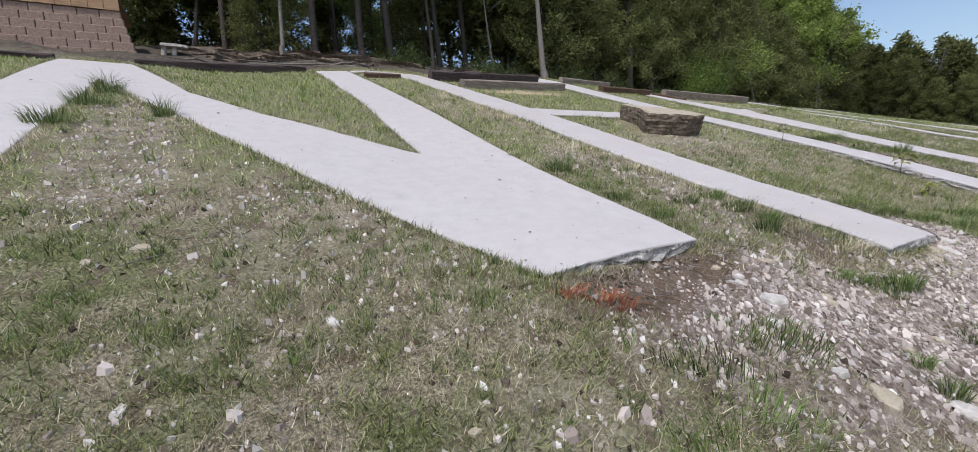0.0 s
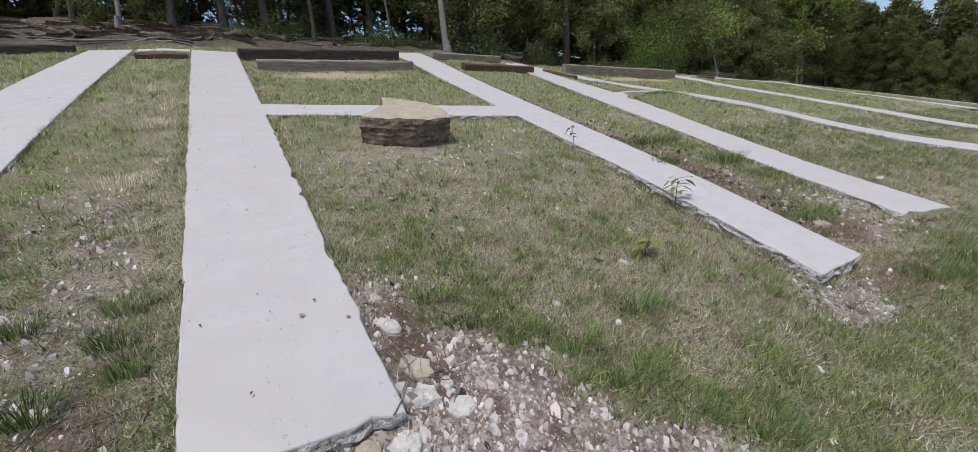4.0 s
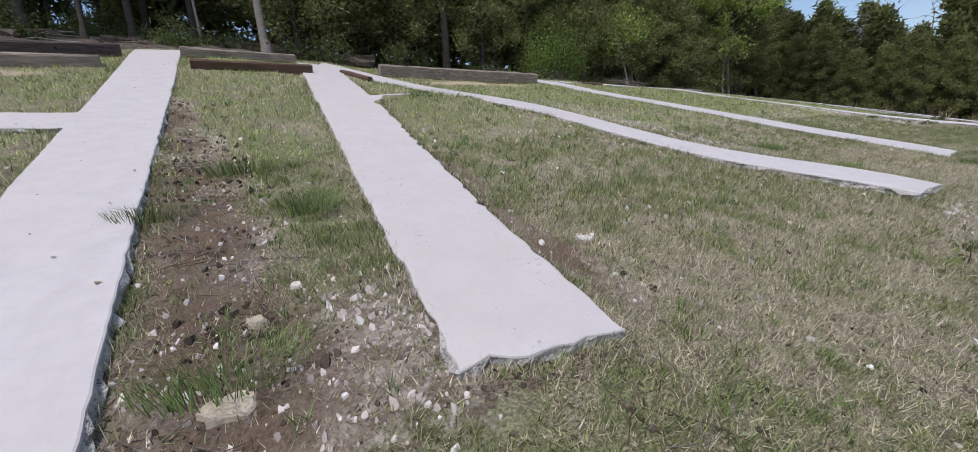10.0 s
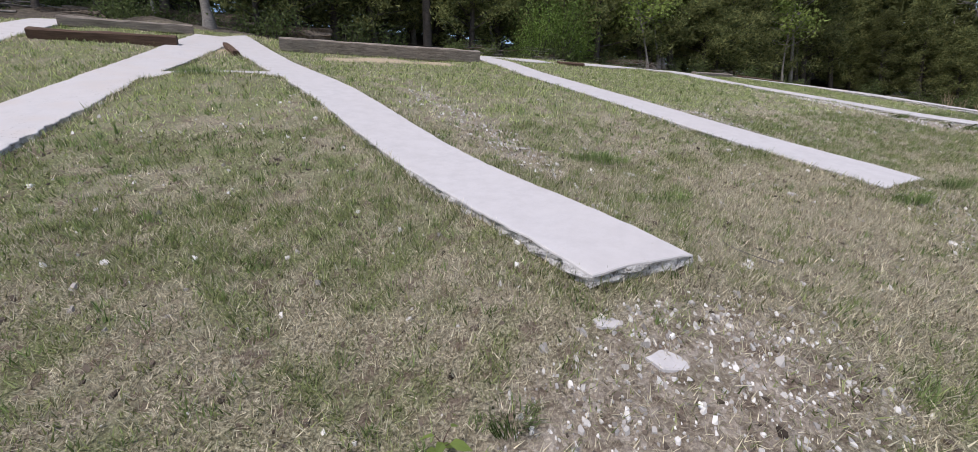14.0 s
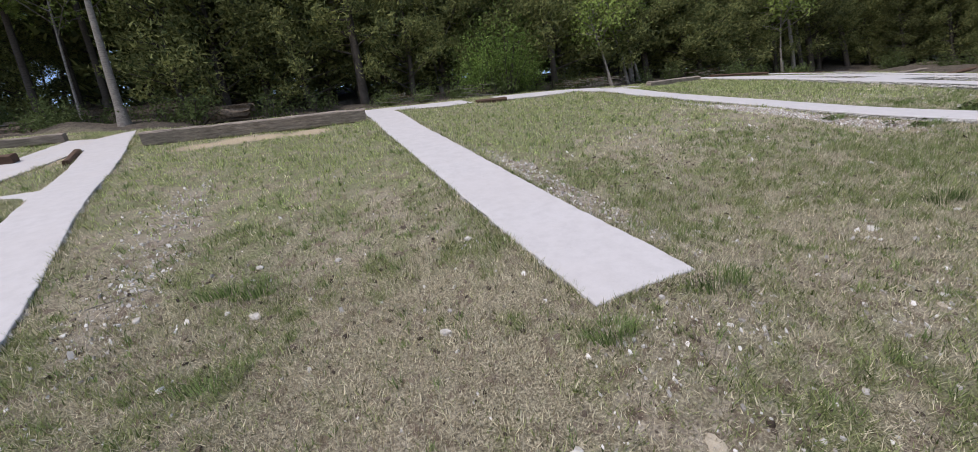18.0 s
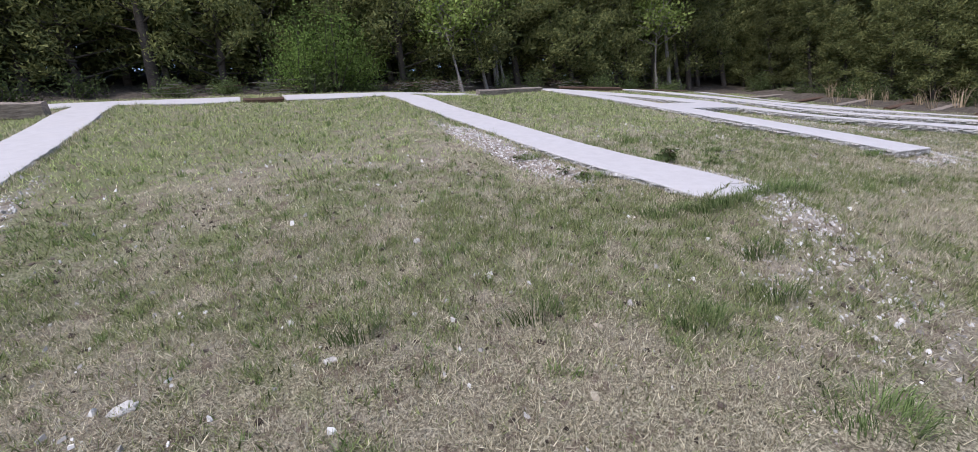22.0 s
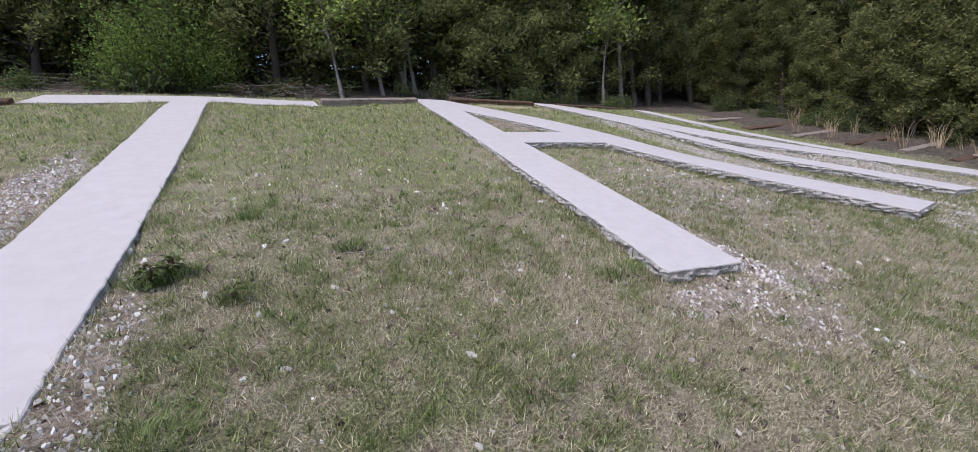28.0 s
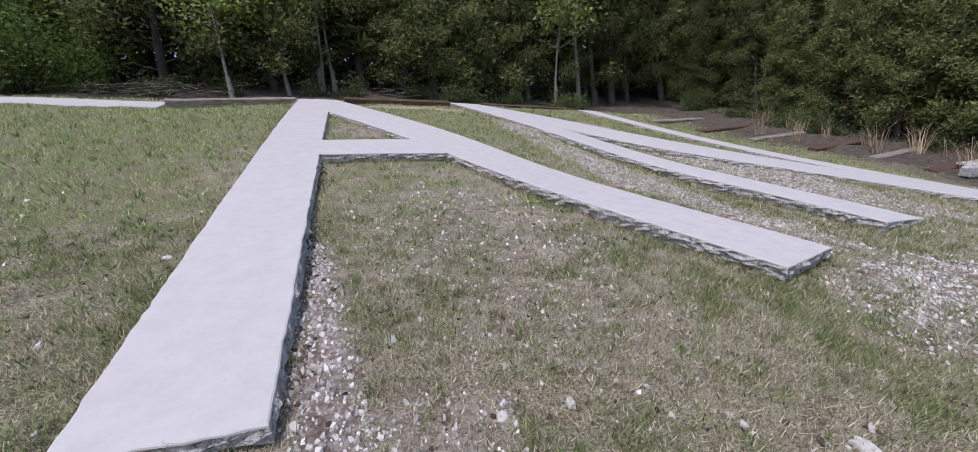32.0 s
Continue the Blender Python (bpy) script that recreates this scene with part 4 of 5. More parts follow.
def stone_bench():
    base = at(-11.75, 14.8, -0.16)
    b = thing("stone_bench", base, "small broken white stone bench on curved legs", "bench")
    bm = bmesh.new()
    bmesh.ops.create_cube(bm, size=1.0)
    bmesh.ops.subdivide_edges(bm, edges=bm.edges, cuts=4, use_grid_fill=True)
    for vert in bm.verts:
        c = vert.co
        vert.co = Vector((c.x * 0.62 + 0.12, c.y * 0.32, c.z * 0.07 + 0.40 - 0.10 * max(0, c.x) ** 2)) + noise.noise_vector(c * 4) * 0.012
    part("seat", bm, CHIP, b)
    for x in (-0.12, 0.12):
        bm = bmesh.new()
        limb_mesh(bm, (x - 0.05, 0, -0.05), (x, 0, 0.37), 0.055, 0.07, 8, 0.01, random.Random(3))
        part("leg", bm, CHIP, b)


stone_bench()


# the wood ---------------------------------------------------------------------------
CEDARS = [cedar(1, 7.5, 1.8, "tall dark green cedar, dense down to the ground"), cedar(2, 6.2, 1.6, "dark green cedar with a ragged cone-shaped crown"),
          cedar(3, 8.6, 2.0, "tall dark cedar with a bare lower trunk", low=1.6), cedar(4, 5.0, 1.5, "young bushy dark green cedar", leaves=9000), cedar(5, 7.0, 1.9, "broad olive-green cedar with feathery sprays", leaf=0.14)]
OAKS = [broadleaf(11, 9.0, "slender tree with shade-darkened bark and thin spring leaves", bark=SHADEDBARK, thick=0.085, leaves=9000, leaf=0.16, crown=0.42), broadleaf(12, 8.0, "leaning dark tree with sparse young leaves", lean=0.1, crown=0.4, bark=SHADEDBARK, thick=0.075, leaves=8000, leaf=0.16),
        broadleaf(13, 10.0, "tall dark-trunked tree with a high crown", bark=SHADEDBARK, thick=0.12, crown=0.45, leaves=9000, leaf=0.17)]
FARCEDARS = [cedar(6, 7.8, 1.9, "dark cedar deep in the wood", leaves=5500, leaf=0.32), cedar(7, 6.8, 1.7, "dense dark cedar deep in the wood", leaves=5500, leaf=0.32)]
BARE_TREE = broadleaf(14, 6.5, "bare grey tree with a haze of fine twigs", leaves=0, crown=0.3, thick=0.06, name="bare_tree")
PALE = [broadleaf(15, 8.5, "pale straight trunk at the edge of the wood", thick=0.13, crown=0.6, lean=0.02, leaves=3500), broadleaf(16, 7.0, "thin pale crooked trunk before the cedars", thick=0.06, crown=0.5, lean=0.05, leaves=1500)]
SNAG = broadleaf(17, 3.4, "thin pale crooked trunk before the cedars", thick=0.055, crown=0.55, lean=0.1, leaves=1600)
SHRUBS = [shrub(21, 1.2, 0.9, "low green shrub under the trees"), shrub(22, 0.9, 0.9, "low leafy undergrowth at the edge of the wood", 1800), shrub(23, 0.8, 0.8, "low tangle of twigs and small leaves", 700)]
BRIGHT = shrub(24, 2.6, 1.3, "tall bright green leafy bush at the wood's edge", 5600, leafmat=BUSHLEAF, leaf=0.07, stems=34)


def plant(proto, u, v, scale=1.0, turn=0.0, sink=-0.3):
    ob = copy_thing(proto, Matrix.Translation(at(u, v, sink)) @ pose(0, 0, 0, 0, 0, turn))
    ob.scale = (scale, scale, scale * random.uniform(0.92, 1.08))
    return ob


def build_wood():
    rng = random.Random(5)
    turn = lambda: rng.uniform(0, 360)
    for proto, u, v, s in ((PALE[0], 0.4, 13.2, 1.0), (PALE[1], -8.8, 15.4, 1.1), (SNAG, 16.5, 12.9, 1.0), (SNAG, 18.0, 13.8, 1.0), (SNAG, 19.4, 14.8, 1.2), (PALE[1], -1.0, 14.6, 0.8), (OAKS[0], -3.6, 14.9, 0.9),
                           (SNAG, 27.6, 13.9, 1.1), (PALE[0], 29.0, 14.2, 0.9), (OAKS[2], -6.2, 15.4, 1.1), (OAKS[2], -4.9, 15.8, 1.2), (OAKS[2], -2.6, 16.3, 1.0), (OAKS[2], -7.5, 16.6, 1.1), (OAKS[2], -1.0, 17.0, 1.1),
                           (BRIGHT, 12.1, 13.3, 1.1), (BRIGHT, 11.1, 13.4, 0.75), (BRIGHT, 13.0, 13.9, 0.8), (BARE_TREE, 12.0, 15.2, 1.0), (BARE_TREE, 19.0, 14.8, 1.1), (BARE_TREE, 26.5, 15.5, 1.1), (BARE_TREE, 10.2, 15.4, 0.9)):
        plant(proto, u, v, s, turn())
    # open woodland behind the first letters
    for k in range(40):
        plant(rng.choice(OAKS), rng.uniform(-24, -0.5), rng.uniform(18, 32), rng.uniform(0.8, 1.25), turn())
    for k in range(12):
        plant(rng.choice(FARCEDARS), rng.uniform(-26, 2), rng.uniform(27, 38), rng.uniform(0.8, 1.15), turn())
    for u, v in ((-9.5, 17.5), (-7.9, 18.2), (-5.4, 17.6), (-13.4, 18.5), (-3.4, 18.0), (-15.5, 17.5)):
        plant(rng.choice(CEDARS[3:4]), u, v, rng.uniform(0.5, 0.8), turn())
    for k in range(16):
        plant(rng.choice(SHRUBS), rng.uniform(-8, 1.5), rng.uniform(14.2, 17), rng.uniform(0.5, 1.0), turn())
    # dense wall of cedars behind the other letters
    for row, (v0, gap) in enumerate(((15.0, 1.45), (16.8, 1.5), (19.2, 1.5))):
        u = 1.6 if row < 2 else -2
        while u < 40 + row * 2:
            plant(rng.choice((CEDARS if row < 1 else FARCEDARS) if rng.random() < 0.85 else OAKS), u, v0 + rng.uniform(-0.6, 0.6), rng.uniform(0.85, 1.2), turn())
            u += gap * rng.uniform(0.7, 1.25)
    u = 1.2
    while u < 30:
        plant(rng.choice(SHRUBS[1:] + SHRUBS[2:]), u, rng.uniform(12.9, 14.0), rng.uniform(0.6, 1.2), turn())
        u += rng.uniform(0.8, 2.2)
    # the wood comes down beside the last letter
    for row in range(3):
        v = 14.0
        while v > -16:
            plant(rng.choice(CEDARS if row < 1 else FARCEDARS), 34.2 + 2.2 * row + rng.uniform(-0.7, 0.7) + max(0, 2 - v) * 0.25, v, rng.uniform(0.65, 0.95) + 0.05 * row, turn())
            v -= rng.uniform(1.2, 2.0)
    for u, v, k in ((36.4, 9.0, 1.0), (36.6, 5.5, 1.0), (23.2, 17.6, 1.45), (30.5, 17.4, 1.4), (15.0, 17.0, 1.2), (7.2, 16.6, 1.25)):
        plant(BARE_TREE, u, v, k, turn())
    v = 12.0
    while v > -6:
        plant(rng.choice(SHRUBS), 32.8 + rng.uniform(-0.3, 0.6) + max(0, 2 - v) * 0.25, v, rng.uniform(0.6, 1.0), turn())
        v -= rng.uniform(0.8, 1.5)


build_wood()
for proto in CEDARS + FARCEDARS + OAKS + SHRUBS + PALE + [BRIGHT, BARE_TREE, SNAG]:
    for o in (*proto.children_recursive, proto):
        bpy.data.objects.remove(o)


# small plants of the lawn ----------------------------------------------------------------
def blades(rng, n, spread, tall, wide, lean, bend=0.35):
    """Arching blades of two joined faces each, as vertex and face arrays."""
    a = rng.uniform(0, 2 * np.pi, n)
    r = spread * np.sqrt(rng.random(n))
    b = np.stack([np.cos(a) * r, np.sin(a) * r, np.full(n, -0.02)], -1)
    d = np.stack([np.cos(a) * lean, np.sin(a) * lean, np.zeros(n)], -1) * rng.uniform(0.2, 1.2, (n, 1)) + rng.normal(0, 0.18, (n, 3)) * (1, 1, 0)
    h = tall * rng.uniform(0.45, 1.15, (n, 1))
    m = b + d * h * 0.45 + np.concatenate([np.zeros((n, 2)), h * 0.62], 1)
    e = b + d * h * (1.0 + bend) + np.concatenate([np.zeros((n, 2)), h * (0.95 - bend * np.abs(d[:, :1]))], 1)
    s = np.stack([-np.sin(a + 0.6), np.cos(a + 0.6), np.zeros(n)], -1) * wide
    V = np.stack([b - s, b + s, m + s * 0.8, m - s * 0.8, e], 1).reshape(-1, 3)
    i = np.arange(n)[:, None] * 5
    return V, np.concatenate([i + (0, 1, 2), i + (0, 2, 3), i + (3, 2, 4)], 1).reshape(-1, 3)


def tuft(u, v, seed, n, spread, tall, material, label, lean=0.7, wide=0.0028, name="grass_tuft", group="tufts in the lawn"):
    V, F = blades(np.random.default_rng(seed), n, spread, tall, wide, lean)
    ob = raw(name, V, F, material)
    ob.location = at(u, v, LIFT + float(wob(u, v)))
    return tagged(ob, label, "grass", group)


GT, DT = "thick tuft of green grass in the lawn", "tuft of dry straw-coloured grass"
for k, (u, v, s, h) in enumerate(((-9.55, -0.05, 0.4, 0.11), (-9.9, -0.3, 0.3, 0.1), (-12.2, 6.35, 0.14, 0.3), (-12.3, 5.5, 0.2, 0.25), (-12.45, 4.6, 0.2, 0.2), (-11.65, 4.9, 0.08, 0.3),
                                   (-7.86, 0.59, 0.09, 0.17), (-8.5, 1.5, 0.1, 0.15), (-8.52, 1.05, 0.1, 0.13), (-8.45, 2.3, 0.12, 0.2), (-8.0, 1.2, 0.1, 0.13), (-7.83, -0.2, 0.13, 0.17), (-7.7, -0.22, 0.1, 0.15), (-8.07, 0.04, 0.11, 0.07), (-8.0, -0.06, 0.08, 0.08), (-7.92, -0.63, 0.11, 0.12), (-7.75, -0.7, 0.12, 0.12), (-7.5, -0.83, 0.14, 0.13), (-7.3, -1.05, 0.13, 0.12), (-8.63, -0.55, 0.05, 0.1), (-8.78, -0.69, 0.06, 0.12), (-7.56, 0.72, 0.1, 0.13), (-7.62, 0.95, 0.12, 0.15), (-7.6, 1.2, 0.1, 0.15), (-5.95, 0.42, 0.16, 0.13), (-5.75, 0.2, 0.16, 0.13), (-5.5, 0.0, 0.16, 0.14), (-5.4, -0.3, 0.16, 0.14), (-5.3, -0.6, 0.18, 0.14), (-5.1, -0.85, 0.18, 0.13), (-6.1, 0.7, 0.12, 0.12), (-1.7, -0.9, 0.4, 0.2), (-1.3, -1.2, 0.35, 0.2), (-2.2, 0.35, 0.3, 0.18), (-1.75, 2.6, 0.3, 0.2), (-1.55, 1.6, 0.2, 0.22), (-2.3, -0.7, 0.25, 0.15), (0.1, 4.75, 0.25, 0.1), (0.9, 4.7, 0.3, 0.1),
                                   (4.3, 1.4, 0.25, 0.13), (4.5, 1.3, 0.2, 0.12), (6.3, -0.4, 0.12, 0.15), (7.1, -0.3, 0.2, 0.13), (12.75, -0.12, 0.2, 0.16), (13.25, -0.12, 0.18, 0.17), (13.75, -0.1, 0.22, 0.16), (12.45, 1.2, 0.14, 0.13), (12.4, 2.3, 0.14, 0.13),
                                   (13.6, 1.3, 0.16, 0.15), (14.03, 0.96, 0.12, 0.12), (12.3, 0.1, 0.18, 0.14), (12.55, -0.1, 0.14, 0.14), (11.32, -0.98, 0.16, 0.14), (11.95, -1.05, 0.14, 0.14), (11.41, -1.74, 0.2, 0.14), (4.29, 0.41, 0.24, 0.09), (2.17, -1.02, 0.08, 0.1), (13.75, 1.35, 0.1, 0.13), (14.1, 2.3, 0.14, 0.12), (14.8, 1.5, 0.12, 0.12), (12.3, -0.7, 0.16, 0.14), (15.4, -0.3, 0.18, 0.1), (16.6, 0.5, 0.2, 0.12), (9.7, -0.2, 0.16, 0.14), (10.6, -0.5, 0.16, 0.14), (-4.9, 0.1, 0.16, 0.14), (-2.4, 1.9, 0.22, 0.16))):
    if not inside(np.array([u]), np.array([v]))[0]:
        tuft(u, v, 200 + k, int(1500 * s + 60), s, h * 0.85, GRASSDARK, GT, wide=0.0021)
for k, (u, v, s, h) in enumerate(((-5.25, 2.35, 0.22, 0.22), (-7.75, 3.0, 0.25, 0.2), (-7.7, 4.6, 0.22, 0.22), (3.45, -0.72, 0.22, 0.07), (-7.8, 6.4, 0.2, 0.25), (17.0, 0.4, 0.3, 0.09), (2.5, -0.3, 0.25, 0.06))):
    tuft(u, v, 300 + k, int(700 * s + 40), s, h * 0.8, GRASSDRY, DT, 0.9, wide=0.002)
for k, (u, v) in enumerate(((-9.8, 0.44), (-9.92, 0.52), (-9.7, 0.36))):
    tuft(u, v, 360 + k, 60, 0.07, 0.09, RUST, "small rust-red dying plant in the turf", 1.0, 0.004, "dead_plant", "dying plants")
for k in range(22):
    q = random.Random(700 + k)
    tuft(-7.56 + 0.005 * k + q.uniform(-0.08, 0.03), 0.25 + 0.27 * k + q.uniform(-0.1, 0.1), 330 + k, 110, q.uniform(0.1, 0.18), q.uniform(0.05, 0.11), GRASSDRY, "dry straw lying over the edge of the letter", 1.1, 0.0018, "straw_tuft", group="straw along the letter")
for k in range(19):
    q = random.Random(900 + k)
    tuft(31.2 + q.uniform(-0.7, 1.4), 8.5 - 0.45 * k + q.uniform(-0.3, 0.3), 400 + k, 20, 0.14, q.uniform(0.4, 1.05), REED, "tall dry reed-like grass at the edge of the wood", 0.25, 0.006, "dry_reed", "dry reeds")


def sapling(u, v, tall, pairs, label, seed, material, leaf=0.1, low=0.5):
    """A thin stem with pointed drooping leaves on short stalks, from a share of its height up."""
    rng = random.Random(seed)
    t = thing("sapling", at(u, v, LIFT + float(wob(np.array(u), np.array(v)))), label, "plant", "small plants of the lawn")
    bm = bmesh.new()
    limb_mesh(bm, (0, 0, -0.05), (0.02, -0.03, tall), 0.006, 0.0025, 5, 0.015, rng)
    for k in range(pairs):
        a, q = k * 2.4 + rng.uniform(-0.4, 0.4), low + (1 - low) * k / max(1, pairs - 1)
        c = Vector((0.02 * q, -0.03 * q, tall * q))
        d = Vector((math.cos(a), math.sin(a), rng.uniform(0.1, 0.8))).normalized()
        reach = leaf * rng.uniform(0.15, 0.7)
        limb_mesh(bm, c, c + d * reach, 0.0025, 0.0015, 3, 0.004, rng)
        c = c + d * reach
        d = Vector((math.cos(a + rng.gauss(0, 0.5)), math.sin(a + rng.gauss(0, 0.5)), rng.uniform(-0.55, 0.35))).normalized()
        side = (d.cross(Vector((0, 0, 1))).normalized() + Vector((0, 0, rng.gauss(0, 0.35)))).normalized()
        ln = leaf * rng.uniform(0.6, 1.1)
        up = side.cross(d) * ln * 0.06
        lm = bmesh.new()
        mid = [lm.verts.new(c + d * ln * q - Vector((0, 0, 0.25 * ln * q * q))) for q in (0, 0.3, 0.65, 1.0)]
        for s in (1, -1):
            e = [lm.verts.new(c + d * ln * q - Vector((0, 0, 0.25 * ln * q * q)) + side * s * ln * w + up) for q, w in ((0.28, 0.25), (0.62, 0.22))]
            for f in ((mid[0], mid[1], e[0]), (mid[1], mid[2], e[1], e[0]), (mid[2], mid[3], e[1])):
                lm.faces.new(f if s > 0 else f[::-1])
        part("leaf", lm, material, t)
    part("stem", bm, BROWNTIMBER, t)


sapling(-3.3, 1.0, 0.3, 14, "thin sapling with yellow-green pointed leaves beside the letter", 1, YOUNGLEAF, 0.115)
sapling(-3.25, 2.65, 0.3, 8, "thin reddish sapling beside the letter", 2, BROWNTIMBER, 0.07)
sapling(-4.38, 0.46, 0.14, 18, "low bright green broad-leaved weed", 3, YOUNGLEAF, 0.1, 0.08)
sapling(13.62, 1.2, 0.14, 60, "low dark green leafy weed beside the letter", 7, SHRUBLEAF, 0.075, 0.08)
sapling(13.7, 1.36, 0.12, 45, "low dark green leafy weed beside the letter", 8, SHRUBLEAF, 0.07, 0.08)
sapling(14.05, 0.95, 0.09, 14, "small dark green weed in the lawn", 9, SHRUBLEAF, 0.07, 0.08)
sapling(12.42, 1.3, 0.05, 14, "small dark green weed beside the letter", 10, SHRUBLEAF, 0.08, 0.08)
sapling(12.2, 2.25, 0.05, 14, "small dark green weed beside the letter", 11, SHRUBLEAF, 0.08, 0.08)
sapling(-4.75, 0.6, 0.1, 7, "low yellow-green weed in the grass", 4, OAKLEAF, 0.06, 0.08)
sapling(1.9, -1.05, 0.1, 9, "low bright green weed in the grass", 5, OAKLEAF, 0.07, 0.08)
sapling(12.35, 1.55, 0.06, 14, "low dark green leafy weed beside the letter", 6, SHRUBLEAF, 0.08, 0.08)


def stick(u, v, length, turn, label, r=0.004, seed=0):
    rng = random.Random(seed)
    bm = bmesh.new()
    d = Vector((math.cos(radians(turn)), math.sin(radians(turn)) * math.cos(radians(SLOPE)), math.sin(radians(turn)) * math.sin(radians(SLOPE))))
    limb_mesh(bm, -d * length / 2, d * length / 2, r, r * 0.5, 5, 0.04, rng)
    t = thing("stick", at(u, v, LIFT + 0.03), label, "stick", "sticks in the grass")
    part("twig", bm, BARK, t)


for k, (u, v, ln, a) in enumerate(((-10.75, 2.3, 0.4, -20), (-10.9, 1.7, 0.5, 60), (-6.55, 0.15, 0.5, 75), (3.6, 1.5, 0.35, 15), (2.9, 1.7, 0.3, 25), (-0.16, 0.75, 0.25, 50), (15.0, 1.3, 0.5, -5), (16.2, 1.0, 0.5, 40), (3.9, -0.6, 0.3, 100), (7.5, 2.2, 0.25, 10), (-11.6, 1.7, 0.35, 20))):
    stick(u, v, ln, a, "dry grey stick lying in the grass", seed=k)


# stones ----------------------------------------------------------------------------------
def chips(name, n, where, size, material, label, seed):
    """Flat angular chips strewn over spots of the lawn, joined."""
    rng = np.random.default_rng(seed)
    us, vs = [], []
    for u, v, ru, rv, k in where:
        m = int(n * k * ru * rv * math.pi)
        a, r = rng.uniform(0, 2 * np.pi, m), np.sqrt(rng.random(m)) * 1.3
        us.append(u + np.cos(a) * r * ru)
        vs.append(v + np.sin(a) * r * rv)
    u, v = np.concatenate(us), np.concatenate(vs)
    ok = ~inside(u, v) & (rng.random(len(u)) < (0.12 + 0.9 * bareness(u, v)) * (1 - 0.75 * soilness(u, v)))
    return strew(name, u[ok], v[ok], size, 0.5, material, label, rng, tip=0.45)


def strew(name, u, v, size, thick, material, label, rng, category="gravel", tip=0.22):
    m = len(u)
    base = many(u, v, np.where(inside(u, v), 0.002, LIFT + wob(u, v)))
    s = size * np.exp(np.clip(rng.normal(0, 0.5, m), -1, 0.9))
    ang = (np.arange(5) + rng.uniform(-0.38, 0.38, (m, 5)) + rng.random((m, 1)) * 5) * 2 * np.pi / 5
    rad = s[:, None] * rng.uniform(0.6, 1.15, (m, 5))
    tilt = rng.normal(0, tip, (m, 2))
    x, y = np.cos(ang) * rad, np.sin(ang) * rad
    g = math.tan(radians(SLOPE))
    low = np.stack([x, y, y * g - 0.01], -1)
    top = np.stack([x * 0.8, y * 0.8, y * 0.8 * g + s[:, None] * thick + x * tilt[:, :1] + y * tilt[:, 1:]], -1)
    V = (base[:, None] + np.concatenate([low, top], 1)).reshape(-1, 3)
    i = np.arange(m)[:, None] * 10
    quads = [i + (k, (k + 1) % 5, 5 + (k + 1) % 5, 5 + k) for k in range(5)]
    F = [tuple(f) for q in quads for f in q.tolist()] + [tuple(f) for f in (i + (5, 6, 7, 8, 9)).tolist()]
    ob = raw(name, V, F, material)
    return tagged(ob, label, category, kind="stuff")


CHIPCOL = leaf_material("limestone_chips", (0.22, 0.175, 0.155), (0.78, 0.70, 0.655), 0)
WHITECHIP = leaf_material("white_limestone_chips", (0.30, 0.275, 0.255), (0.80, 0.77, 0.74), 0)
chips("gravel", 2100, [b for b in BARE if b[1] < 6 and b[0] < -1], 0.0085, CHIPCOL, "pinkish limestone chips on the bare ground", 31)
chips("gravel", 3200, [b for b in BARE if b[1] < 6 and b[0] > -1], 0.0075, WHITECHIP, "pale limestone chips on the bare ground", 35)
chips("gravel", 230, [b for b in BARE if b[1] < 4.5 and b[0] < -1], 0.014, CHIPCOL, "larger pinkish limestone chips on the bare ground", 32)
chips("gravel", 130, [b for b in BARE if b[1] < 4.5 and b[0] > -1], 0.0105, WHITECHIP, "larger pale limestone chips on the bare ground", 36)
chips("gravel", 240, [(-11.0, 1.3, 1.6, 2.2, 1.0)], 0.008, WHITECHIP, "limestone chips among the thin grass", 37)
chips("gravel", 200, [(6, 0.6, 20, 2.6, 1.0)], 0.010, WHITECHIP, "scattered limestone chips in the grass", 33)
CRUMB = leaf_material("soil_crumbs", (0.035, 0.027, 0.021), (0.15, 0.12, 0.095), 0)


def edge_crumbs(rows, per_metre, spread, size, seed, label):
    """Crumbs of soil and rotten leaves in runs along a line, off the concrete."""
    rng = np.random.default_rng(seed)
    us, vs = [], []
    for (x0, y0), (x1, y1), k in rows:
        n = int(math.hypot(x1 - x0, y1 - y0) * per_metre * k)
        q = rng.random(n)
        us.append(x0 + (x1 - x0) * q + rng.normal(0, spread, n))
        vs.append(y0 + (y1 - y0) * q + rng.normal(0, spread, n))
    u, v = np.concatenate(us), np.concatenate(vs)
    ok = (cells(u, v, 0.22, 40 + seed) > 0.42) & ~inside(u, v)
    strew("soil_crumbs", u[ok], v[ok], size, 0.35, CRUMB, label, rng, "soil")


